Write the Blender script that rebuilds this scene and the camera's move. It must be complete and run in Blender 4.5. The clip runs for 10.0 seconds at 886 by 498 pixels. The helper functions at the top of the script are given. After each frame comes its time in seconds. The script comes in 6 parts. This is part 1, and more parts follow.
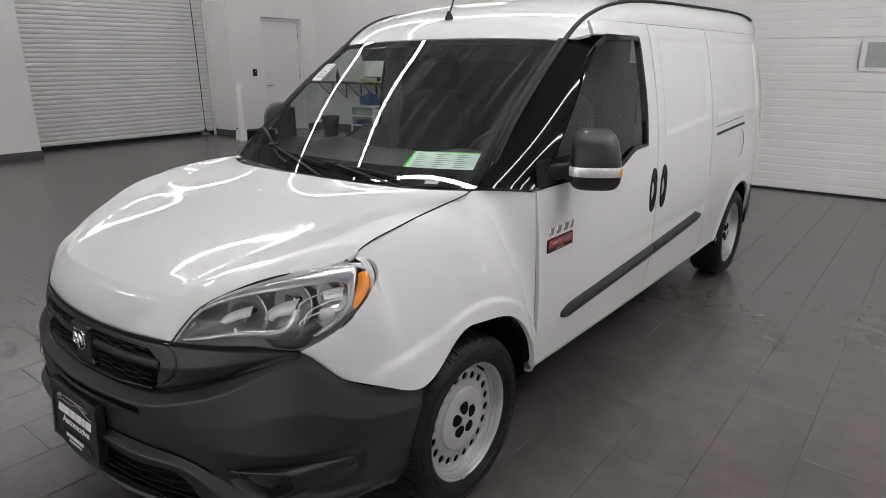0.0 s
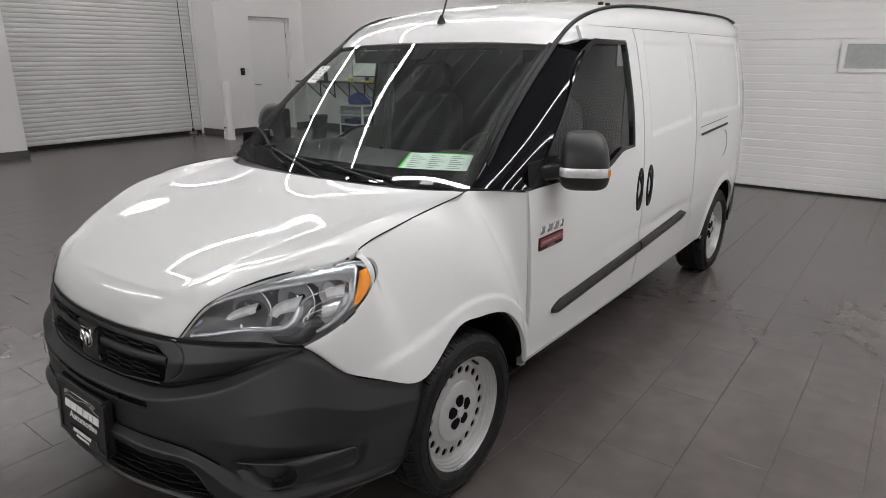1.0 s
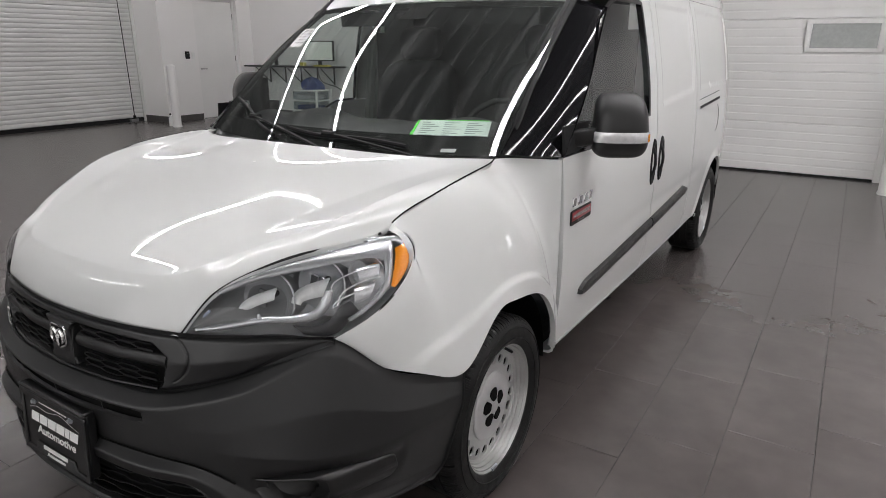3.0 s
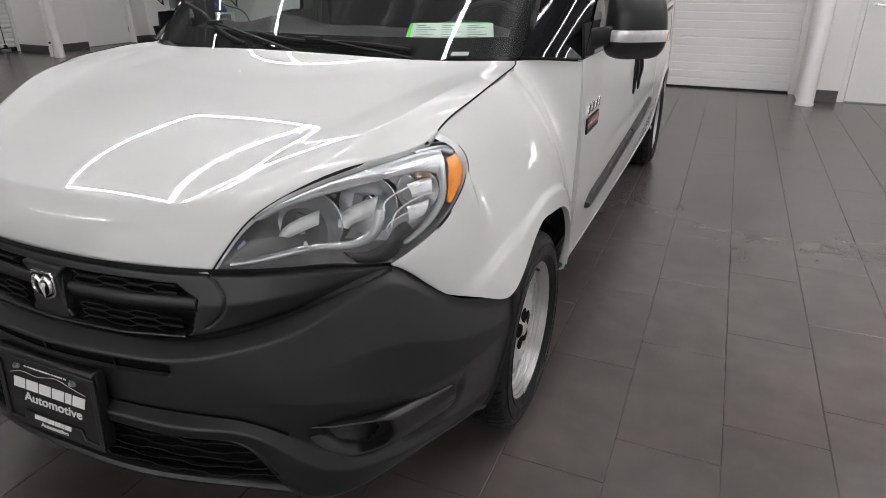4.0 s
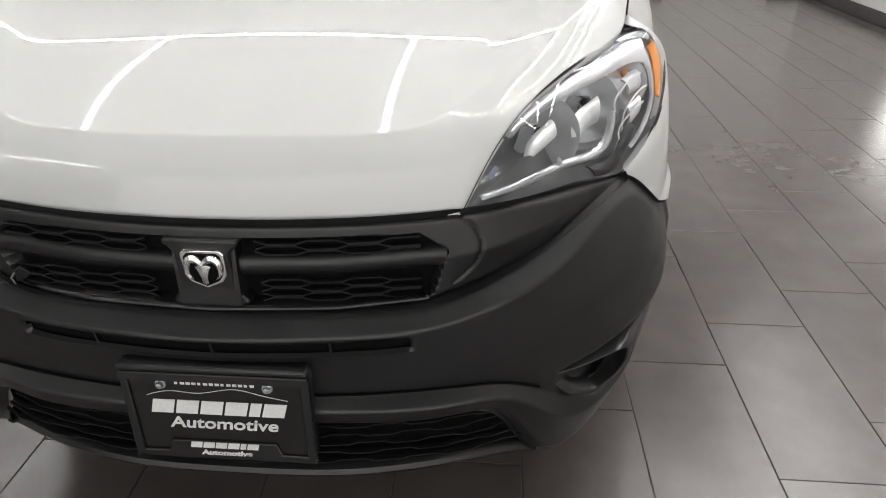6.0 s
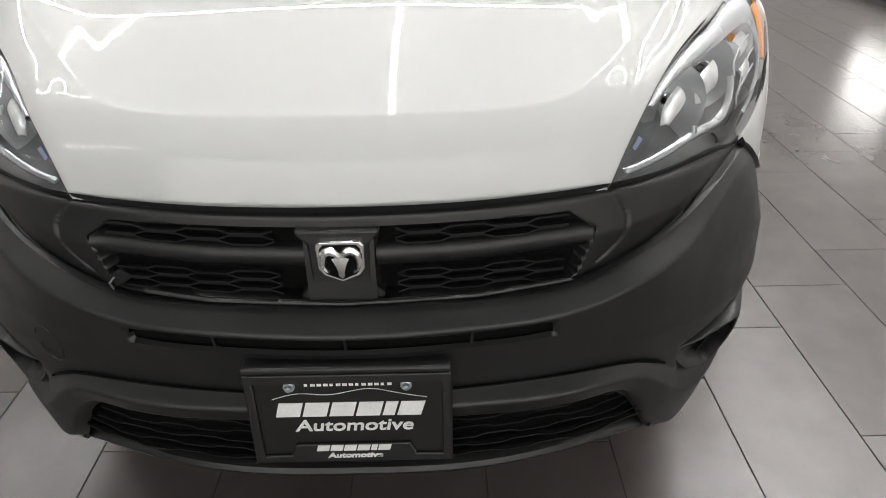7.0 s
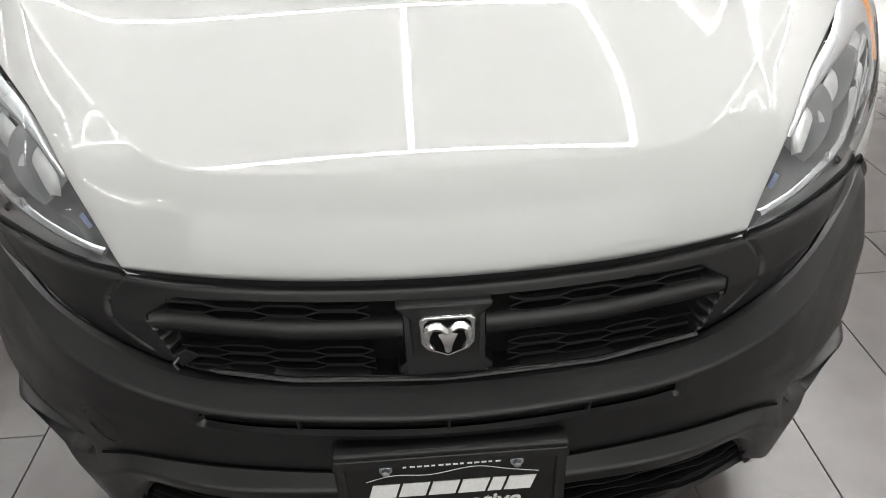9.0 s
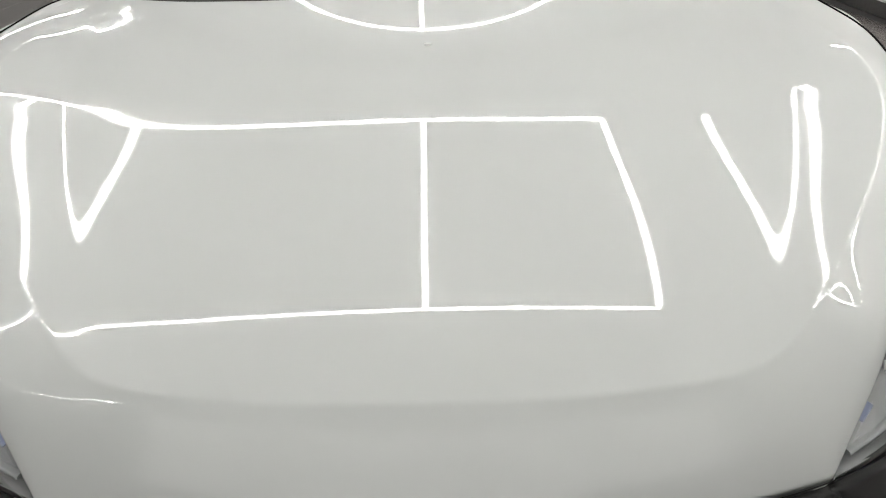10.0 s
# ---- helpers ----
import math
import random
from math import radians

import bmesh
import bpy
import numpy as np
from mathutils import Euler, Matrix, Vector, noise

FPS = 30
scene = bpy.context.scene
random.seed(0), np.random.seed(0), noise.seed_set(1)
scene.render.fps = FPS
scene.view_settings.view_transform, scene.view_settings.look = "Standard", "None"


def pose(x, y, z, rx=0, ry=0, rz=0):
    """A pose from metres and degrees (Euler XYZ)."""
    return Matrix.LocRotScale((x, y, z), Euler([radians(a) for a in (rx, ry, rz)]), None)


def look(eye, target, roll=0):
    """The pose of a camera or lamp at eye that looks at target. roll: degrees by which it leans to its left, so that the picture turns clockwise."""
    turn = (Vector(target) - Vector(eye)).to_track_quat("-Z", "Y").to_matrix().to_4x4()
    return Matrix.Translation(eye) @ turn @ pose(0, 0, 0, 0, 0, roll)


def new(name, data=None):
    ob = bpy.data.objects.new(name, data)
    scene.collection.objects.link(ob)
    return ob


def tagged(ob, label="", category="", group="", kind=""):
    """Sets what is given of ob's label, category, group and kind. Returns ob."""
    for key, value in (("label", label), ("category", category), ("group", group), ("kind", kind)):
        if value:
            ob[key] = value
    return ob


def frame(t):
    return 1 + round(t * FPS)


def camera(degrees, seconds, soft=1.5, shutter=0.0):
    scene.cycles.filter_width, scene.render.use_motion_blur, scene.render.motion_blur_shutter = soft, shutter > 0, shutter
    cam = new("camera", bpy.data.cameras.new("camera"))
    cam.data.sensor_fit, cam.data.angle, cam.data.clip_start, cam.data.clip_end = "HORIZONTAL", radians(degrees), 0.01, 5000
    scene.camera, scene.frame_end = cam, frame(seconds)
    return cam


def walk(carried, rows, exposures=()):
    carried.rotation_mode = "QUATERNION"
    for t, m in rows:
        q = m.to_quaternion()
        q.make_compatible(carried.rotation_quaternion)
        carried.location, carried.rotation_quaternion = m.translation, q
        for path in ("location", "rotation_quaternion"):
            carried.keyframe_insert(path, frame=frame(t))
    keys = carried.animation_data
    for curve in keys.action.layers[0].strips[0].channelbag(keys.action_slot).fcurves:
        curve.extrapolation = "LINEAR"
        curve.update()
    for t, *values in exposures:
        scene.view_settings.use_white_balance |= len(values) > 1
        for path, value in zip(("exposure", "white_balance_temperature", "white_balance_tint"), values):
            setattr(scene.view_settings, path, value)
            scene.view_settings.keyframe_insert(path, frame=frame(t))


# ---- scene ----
cam = camera(70.0, 10.0, soft=0.9)
PATH = [
    (0, (1.968, -1.59, 1.504), (0.777, -0.09, 0.928), -0.3),
    (0.5, (1.99, -1.638, 1.521), (0.82, -0.121, 0.947), -0.4),
    (1, (1.99, -1.665, 1.526), (0.831, -0.141, 0.945), -0.2),
    (1.5, (1.982, -1.676, 1.496), (0.828, -0.146, 0.922), -0.4),
    (2, (1.938, -1.67, 1.475), (0.795, -0.133, 0.9), -0.5),
    (3.3, (1.528, -1.617, 1.361), (0.574, 0.022, 0.726), 0.1),
    (3.5, (1.461, -1.619, 1.332), (0.556, 0.029, 0.651), -0.1),
    (4, (1.261, -1.659, 1.305), (0.532, 0.019, 0.497), -0.1),
    (4.5, (1.058, -1.693, 1.255), (0.479, 0.009, 0.379), -0.2),
    (5, (0.828, -1.679, 1.217), (0.409, 0.033, 0.272), -0.3),
    (5.5, (0.631, -1.68, 1.216), (0.355, 0.026, 0.21), -0.3),
    (5.7, (0.548, -1.689, 1.215), (0.336, 0.022, 0.201), -0.3),
    (7, (0.14, -1.641, 1.194), (0.158, 0.036, 0.105), -0.7),
    (7.5, (0.051, -1.593, 1.171), (0.096, 0.038, 0.014), -1.1),
    (8, (-0.007, -1.562, 1.175), (0.062, 0.024, -0.041), -1.4),
    (8.5, (-0.024, -1.541, 1.201), (0.047, 0.029, -0.036), -1.5),
    (9, (-0.025, -1.453, 1.247), (0.048, 0.142, 0.043), -1.9),
    (9.5, (-0.001, -1.278, 1.308), (0.066, 0.313, 0.098), -2.0),
    (10, (0.002, -1.216, 1.305), (0.030, 0.471, 0.232), -0.9),
]
walk(cam, [(t, look(eye, target, roll)) for t, eye, target, roll in PATH],
     [(0.0, -0.18, 6500, 11), (2.0, -0.05, 6500, 11), (3.5, -0.06, 6500, 11), (4.5, -0.04, 6520, 11), (5.5, 0.14, 6600, 9), (7.0, 0.28, 6620, 8), (9.0, 0.26, 6620, 7), (9.5, 0.04, 6600, 7), (10.0, -0.22, 6660, 6)])

# ---- light ----
world = bpy.data.worlds.new("showroom_world")
scene.world = world
world.use_nodes = True
world.node_tree.nodes["Background"].inputs[0].default_value = (0.8, 0.82, 0.85, 1)
world.node_tree.nodes["Background"].inputs[1].default_value = 0.02
CEIL = 4.2
LED = 54.0


# runs of the ceiling light lines: x0, y0, x1, y1
LINES = [(x, -0.40, x, 2.86) for x in (-4.2, -2.57, -0.066, 1.59)] + [(-4.2, y, 1.59, y) for y in (-0.44, 2.90)]
# run at x 3.74: added mainly to brighten the east floor and flank
LINES += [(3.74, -0.41, 3.74, 5.0), (2.45, -0.41, 2.45, 2.86), (3.1, -0.41, 3.1, 2.86), (2.45, -0.45, 3.1, -0.45)]
# run at x -9.0: unseen fill, added to brighten the shutter side
LINES += [(-9.0, -0.2, -9.0, 5.4), (-8.6, 7.3, -4.0, 7.3), (-8.6, -4.5, -4.25, -4.5)]


# ---- materials ----
def mat(name, color, rough=0.5, metal=0.0, grain=0.0, grain_scale=40.0, blotch=0.0, blotch_scale=2.0, bump=0.0, bump_scale=200.0,
        coat=0.0, rough_var=0.0, piece=0.0, spec=0.5, spread=False):
    """A procedural surface: colour varied at two scales, roughness variation and fine relief; spread: the pattern runs on over all pieces."""
    m = bpy.data.materials.new(name)
    m.use_nodes = True
    nt = m.node_tree
    b = nt.nodes["Principled BSDF"]
    b.inputs["Roughness"].default_value, b.inputs["Metallic"].default_value = rough, metal
    b.inputs["Coat Weight"].default_value, b.inputs["Coat Roughness"].default_value = coat, 0.03
    b.inputs["Specular IOR Level"].default_value = spec
    b.inputs["Base Color"].default_value = (*color, 1)
    place = nt.nodes.new("ShaderNodeNewGeometry").outputs["Position"] if spread else nt.nodes.new("ShaderNodeTexCoord").outputs["Object"]

    def tex(scale, detail=4.0):
        n = nt.nodes.new("ShaderNodeTexNoise")
        n.inputs["Scale"].default_value, n.inputs["Detail"].default_value = scale, detail
        nt.links.new(place, n.inputs["Vector"])
        return n.outputs["Fac"]

    def span(fac, lo, hi):
        n = nt.nodes.new("ShaderNodeMapRange")
        n.inputs["From Min"].default_value, n.inputs["From Max"].default_value = 0.3, 0.7
        n.inputs["To Min"].default_value, n.inputs["To Max"].default_value = lo, hi
        n.clamp = False
        nt.links.new(fac, n.inputs["Value"])
        return n.outputs["Result"]

    def times(a, c):
        n = nt.nodes.new("ShaderNodeMath")
        n.operation = "MULTIPLY"
        nt.links.new(a, n.inputs[0])
        nt.links.new(c, n.inputs[1])
        return n.outputs[0]

    value = None
    for amount, scale in ((grain, grain_scale), (blotch, blotch_scale)):
        if amount:
            v = span(tex(scale), 1 - amount, 1 + amount)
            value = times(value, v) if value else v
    if piece:
        info = nt.nodes.new("ShaderNodeObjectInfo")
        n = nt.nodes.new("ShaderNodeMapRange")
        n.inputs["To Min"].default_value, n.inputs["To Max"].default_value = 1 - piece, 1 + piece
        nt.links.new(info.outputs["Random"], n.inputs["Value"])
        value = times(value, n.outputs["Result"]) if value else n.outputs["Result"]
    if value:
        mix = nt.nodes.new("ShaderNodeVectorMath")
        mix.operation = "SCALE"
        mix.inputs[0].default_value = color
        nt.links.new(value, mix.inputs["Scale"])
        nt.links.new(mix.outputs["Vector"], b.inputs["Base Color"])
    if rough_var:
        nt.links.new(span(tex(blotch_scale * 3), rough - rough_var, rough + rough_var), b.inputs["Roughness"])
    if bump:
        n = nt.nodes.new("ShaderNodeBump")
        n.inputs["Strength"].default_value, n.inputs["Distance"].default_value = 0.5, bump
        nt.links.new(tex(bump_scale, 2.0), n.inputs["Height"])
        nt.links.new(n.outputs["Normal"], b.inputs["Normal"])
    return m


def glass(name, tint, gloss_rough=0.0, base=0.065, streaks=0.0):
    """A thin clear sheet: tinted see-through with a mirror gloss that grows at flat angles."""
    m = bpy.data.materials.new(name)
    m.use_nodes = True
    nt = m.node_tree
    nt.nodes.remove(nt.nodes["Principled BSDF"])
    t, g = nt.nodes.new("ShaderNodeBsdfTransparent"), nt.nodes.new("ShaderNodeBsdfGlossy")
    f, mix = nt.nodes.new("ShaderNodeLayerWeight"), nt.nodes.new("ShaderNodeMixShader")
    p, a = nt.nodes.new("ShaderNodeMath"), nt.nodes.new("ShaderNodeMath")
    t.inputs["Color"].default_value = (*tint, 1)
    g.inputs["Roughness"].default_value = gloss_rough
    f.inputs["Blend"].default_value = 0.5
    p.operation, a.operation = "POWER", "MULTIPLY_ADD"
    p.inputs[1].default_value = 5.0
    a.inputs[1].default_value, a.inputs[2].default_value = 1 - base, base
    nt.links.new(f.outputs["Facing"], p.inputs[0])
    nt.links.new(p.outputs[0], a.inputs[0])
    nt.links.new(a.outputs[0], mix.inputs[0])
    nt.links.new(t.outputs[0], mix.inputs[1])
    nt.links.new(g.outputs[0], mix.inputs[2])
    last = mix
    if streaks:
        co, mp, no = nt.nodes.new("ShaderNodeTexCoord"), nt.nodes.new("ShaderNodeMapping"), nt.nodes.new("ShaderNodeTexNoise")
        mp.inputs["Scale"].default_value = (34.0, 1.1, 1.1)
        mp.inputs["Rotation"].default_value = (0, radians(6), 0)
        no.inputs["Scale"].default_value, no.inputs["Detail"].default_value = 1.0, 3.0
        ra, df = nt.nodes.new("ShaderNodeMapRange"), nt.nodes.new("ShaderNodeBsdfDiffuse")
        ra.inputs["From Min"].default_value, ra.inputs["From Max"].default_value = 0.50, 0.72
        ra.inputs["To Min"].default_value, ra.inputs["To Max"].default_value = 0.012, streaks
        df.inputs["Color"].default_value = (0.75, 0.78, 0.77, 1)
        last = nt.nodes.new("ShaderNodeMixShader")
        nt.links.new(co.outputs["Object"], mp.inputs["Vector"])
        nt.links.new(mp.outputs["Vector"], no.inputs["Vector"])
        nt.links.new(no.outputs["Fac"], ra.inputs["Value"])
        nt.links.new(ra.outputs["Result"], last.inputs[0])
        nt.links.new(mix.outputs[0], last.inputs[1])
        nt.links.new(df.outputs[0], last.inputs[2])
    nt.links.new(last.outputs[0], nt.nodes["Material Output"].inputs["Surface"])
    return m


def glow(name, color, strength):
    m = bpy.data.materials.new(name)
    m.use_nodes = True
    b = m.node_tree.nodes["Principled BSDF"]
    b.inputs["Base Color"].default_value = (0.8, 0.8, 0.8, 1)
    b.inputs["Emission Color"].default_value, b.inputs["Emission Strength"].default_value = (*color, 1), strength
    return m


WHITE = mat("white_car_paint", (0.652, 0.662, 0.656), 0.6, spec=0.1, coat=1.0, blotch=0.012, blotch_scale=3.0, bump=0.00006, bump_scale=900)
PLASTIC = mat("black_grained_plastic", (0.0090, 0.0092, 0.0098), 0.40, spec=0.62, grain=0.10, grain_scale=300, blotch=0.12, blotch_scale=6, bump=0.0004, bump_scale=900, rough_var=0.05)
DARKPL = mat("matt_black_plastic", (0.008, 0.008, 0.0088), 0.62, spec=0.32, grain=0.12, grain_scale=200, bump=0.0003, bump_scale=700)
GLOSSBLK = mat("gloss_black_trim", (0.006, 0.006, 0.007), 0.05, spec=0.3, blotch=0.05)
# near-black: puts the shade of gaps and hollows into colour; also plain black trim
SHADETRIM = mat("near_black_shade_and_trim", (0.004, 0.004, 0.004), 0.9, grain=0.2, spec=0.1)
RUBBER = mat("tyre_rubber", (0.0065, 0.0065, 0.0068), 0.5, spec=0.3, grain=0.15, grain_scale=90, blotch=0.15, blotch_scale=9, bump=0.0006, bump_scale=350, rough_var=0.08)
STEEL = mat("silver_wheel_paint", (0.44, 0.44, 0.435), 0.38, metal=0.5, grain=0.03, grain_scale=300, blotch=0.06, blotch_scale=8, rough_var=0.05)
HUBCAP = mat("silver_hub_cover", (0.50, 0.50, 0.50), 0.42, metal=0.35, grain=0.03, blotch=0.05, blotch_scale=12)
CHROME = mat("bright_chrome", (0.86, 0.87, 0.88), 0.06, metal=1.0, blotch=0.03)
RELIEF = mat("satin_chrome_relief", (0.80, 0.80, 0.79), 0.24, metal=0.85, blotch=0.08, blotch_scale=160)
REFLECT = mat("lamp_reflector", (0.80, 0.81, 0.82), 0.20, metal=0.55, blotch=0.05, blotch_scale=20)
PANEL = mat("silver_reflector_panel", (0.72, 0.73, 0.72), 0.30, metal=0.35, blotch=0.10, blotch_scale=45)
BLUEGLINT = mat("painted_blue_reflection", (0.25, 0.285, 0.42), 0.4, blotch=0.05)
BEZEL = mat("lamp_bezel_grey", (0.21, 0.212, 0.215), 0.32, metal=0.3, blotch=0.1, blotch_scale=20)
CORNER = mat("dark_lamp_corner", (0.035, 0.035, 0.037), 0.3, grain=0.1, grain_scale=200)
SATIN = mat("satin_silver_bezel", (0.60, 0.61, 0.62), 0.22, metal=0.7, blotch=0.03, blotch_scale=15)
AMBER = mat("amber_lens", (0.92, 0.30, 0.01), 0.2, coat=1.0, grain=0.12, grain_scale=160, bump=0.001, bump_scale=260)
RED = mat("red_badge", (0.33, 0.012, 0.016), 0.28, coat=0.6, grain=0.12, grain_scale=240)
REDLENS = mat("red_lamp_lens", (0.30, 0.01, 0.012), 0.15, coat=1.0, blotch=0.1)
CLEARLENS = mat("mirror_repeater_lens", (0.90, 0.91, 0.92), 0.10, metal=0.45, grain=0.1, grain_scale=60, bump=0.0008, bump_scale=60)
GLASSW = glass("windscreen_glass", (0.80, 0.86, 0.83), base=0.085, streaks=0.06)
GLASSD = glass("door_glass", (0.80, 0.84, 0.82))
GLASSL = glass("headlamp_lens", (0.93, 0.94, 0.95), base=0.05)
TRIM = mat("dark_cabin_trim", (0.018, 0.018, 0.019), 0.6, grain=0.1, grain_scale=200, blotch=0.15, blotch_scale=5, bump=0.0004, bump_scale=500)
CLOTH = mat("black_seat_cloth", (0.022, 0.022, 0.024), 0.9, grain=0.25, grain_scale=260, bump=0.0008, bump_scale=600)
LINER = mat("grey_headliner", (0.20, 0.20, 0.19), 0.95, grain=0.06, grain_scale=200, bump=0.0006, bump_scale=500)
PAPER = mat("pale_paper", (0.62, 0.72, 0.66), 0.7, grain=0.04, grain_scale=60, blotch=0.05, blotch_scale=9)
GREEN = mat("bright_green_card", (0.10, 0.75, 0.06), 0.6, grain=0.05)
INK = mat("grey_print", (0.22, 0.26, 0.25), 0.8, grain=0.1)
LABEL = mat("white_label", (0.82, 0.82, 0.81), 0.6, blotch=0.04)
BLACKINK = mat("black_print", (0.02, 0.02, 0.02), 0.7, grain=0.1)
PLATEBK = mat("black_plate_insert", (0.010, 0.010, 0.010), 0.35, grain=0.1, grain_scale=100, blotch=0.2, blotch_scale=14)
LETTER = mat("white_lettering", (0.86, 0.86, 0.85), 0.5, grain=0.05, grain_scale=200)
ZINC = mat("zinc_bolt", (0.62, 0.66, 0.70), 0.3, metal=0.9, blotch=0.15, blotch_scale=90)
TILE = mat("grey_porcelain_tile", (0.0895, 0.0768, 0.0742), 0.25, spec=0.9, grain=0.08, grain_scale=9, blotch=0.15, blotch_scale=1.6, piece=0.04, spread=True)
GROUT = mat("dark_grout", (0.052, 0.049, 0.048), 0.8, grain=0.15, grain_scale=50, blotch=0.15)
WALL = mat("white_wall_paint", (0.87, 0.858, 0.85), 0.6, grain=0.012, grain_scale=90, blotch=0.02, blotch_scale=0.8, bump=0.0006, bump_scale=220)
DOORPAINT = mat("white_door_enamel", (0.83, 0.825, 0.815), 0.4, grain=0.01, blotch=0.025, blotch_scale=1.5, bump=0.0003, bump_scale=120)
SLATS = mat("pale_grey_slat_enamel", (0.72, 0.715, 0.705), 0.42, grain=0.02, grain_scale=60, blotch=0.04, blotch_scale=1.3)
BASE = mat("dark_grey_base_tile", (0.085, 0.08, 0.078), 0.4, grain=0.12, grain_scale=30, blotch=0.14, blotch_scale=3)
DECK = mat("dark_ceiling_paint", (0.20, 0.20, 0.203), 0.8, grain=0.1, blotch=0.15, blotch_scale=1.0)
LIGHT = glow("led_diffuser", (1.0, 0.985, 0.985), LED)
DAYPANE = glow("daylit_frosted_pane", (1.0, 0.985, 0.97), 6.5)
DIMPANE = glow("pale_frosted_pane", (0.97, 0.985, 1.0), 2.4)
# even glow added as front fill; no such glazing is known here
FILLPANE = glow("front_fill_pane", (1.0, 0.99, 0.975), 1.2)
FROST = mat("frosted_door_window", (0.40, 0.42, 0.41), 0.25, grain=0.06, grain_scale=30, blotch=0.05, blotch_scale=5)
SCREEN = glow("lit_screen", (0.45, 0.5, 0.42), 0.35)
CLEARBOX = glass("clear_drawer_plastic", (0.72, 0.76, 0.78), 0.15)
BLUE = mat("blue_cloth", (0.03, 0.06, 0.2), 0.9, grain=0.2, grain_scale=60)
YELLOW = mat("yellow_note", (0.7, 0.6, 0.06), 0.6, blotch=0.1)


# ---- mesh helpers ----
def spline(pts, n, k=None):
    """n points on a natural cubic through pts (chord length), or at the given parameters 0..1."""
    p = np.asarray(pts, float)
    if len(p) == 2:
        u = np.linspace(0, 1, n) if k is None else np.asarray(k)
        return p[0] + (p[1] - p[0]) * u[:, None]
    d = np.maximum(np.linalg.norm(np.diff(p, axis=0), axis=1), 1e-6) ** 0.7
    s = np.r_[0, np.cumsum(d)]
    return spline_on(s, p, np.linspace(0, s[-1], n) if k is None else np.asarray(k) * s[-1])


def spline_on(s, p, at):
    """Natural cubic through p at parameters s."""
    s, p, at = np.asarray(s, float), np.asarray(p, float), np.asarray(at, float)
    flat = p.ndim == 1
    p = p[:, None] if flat else p
    n, h = len(s), np.diff(s)
    a, r = np.eye(n), np.zeros((n, p.shape[1]))
    for i in range(1, n - 1):
        a[i, i - 1], a[i, i], a[i, i + 1] = h[i - 1], 2 * (h[i - 1] + h[i]), h[i]
        r[i] = 6 * ((p[i + 1] - p[i]) / h[i] - (p[i] - p[i - 1]) / h[i - 1])
    m = np.linalg.solve(a, r)
    i = np.clip(np.searchsorted(s, at, "right") - 1, 0, n - 2)
    hi = h[i][:, None]
    x0, x1 = (s[i + 1] - at)[:, None], (at - s[i])[:, None]
    out = (m[i] * x0**3 + m[i + 1] * x1**3) / (6 * hi) + (p[i] / hi - m[i] * hi / 6) * x0 + (p[i + 1] / hi - m[i + 1] * hi / 6) * x1
    return out[:, 0] if flat else out


def loft(rows, nu, nv):
    """A smooth surface through rows of matched points."""
    rows = [np.asarray(r, float) for r in rows]
    mean = np.mean([np.r_[0, np.cumsum(np.linalg.norm(np.diff(r, axis=0), axis=1))] for r in rows], axis=0)
    a = np.array([spline_on(mean, r, np.linspace(0, mean[-1], nu)) for r in rows])
    down = np.r_[0, np.cumsum(np.mean(np.linalg.norm(np.diff(a, axis=0), axis=2), axis=1))]
    flat = spline_on(down, a.reshape(len(a), -1), np.linspace(0, down[-1], nv))
    return flat.reshape(nv, nu, 3)


def normals(g):
    n = np.cross(np.gradient(g, axis=1), np.gradient(g, axis=0))
    return n / np.maximum(np.linalg.norm(n, axis=2, keepdims=True), 1e-9)


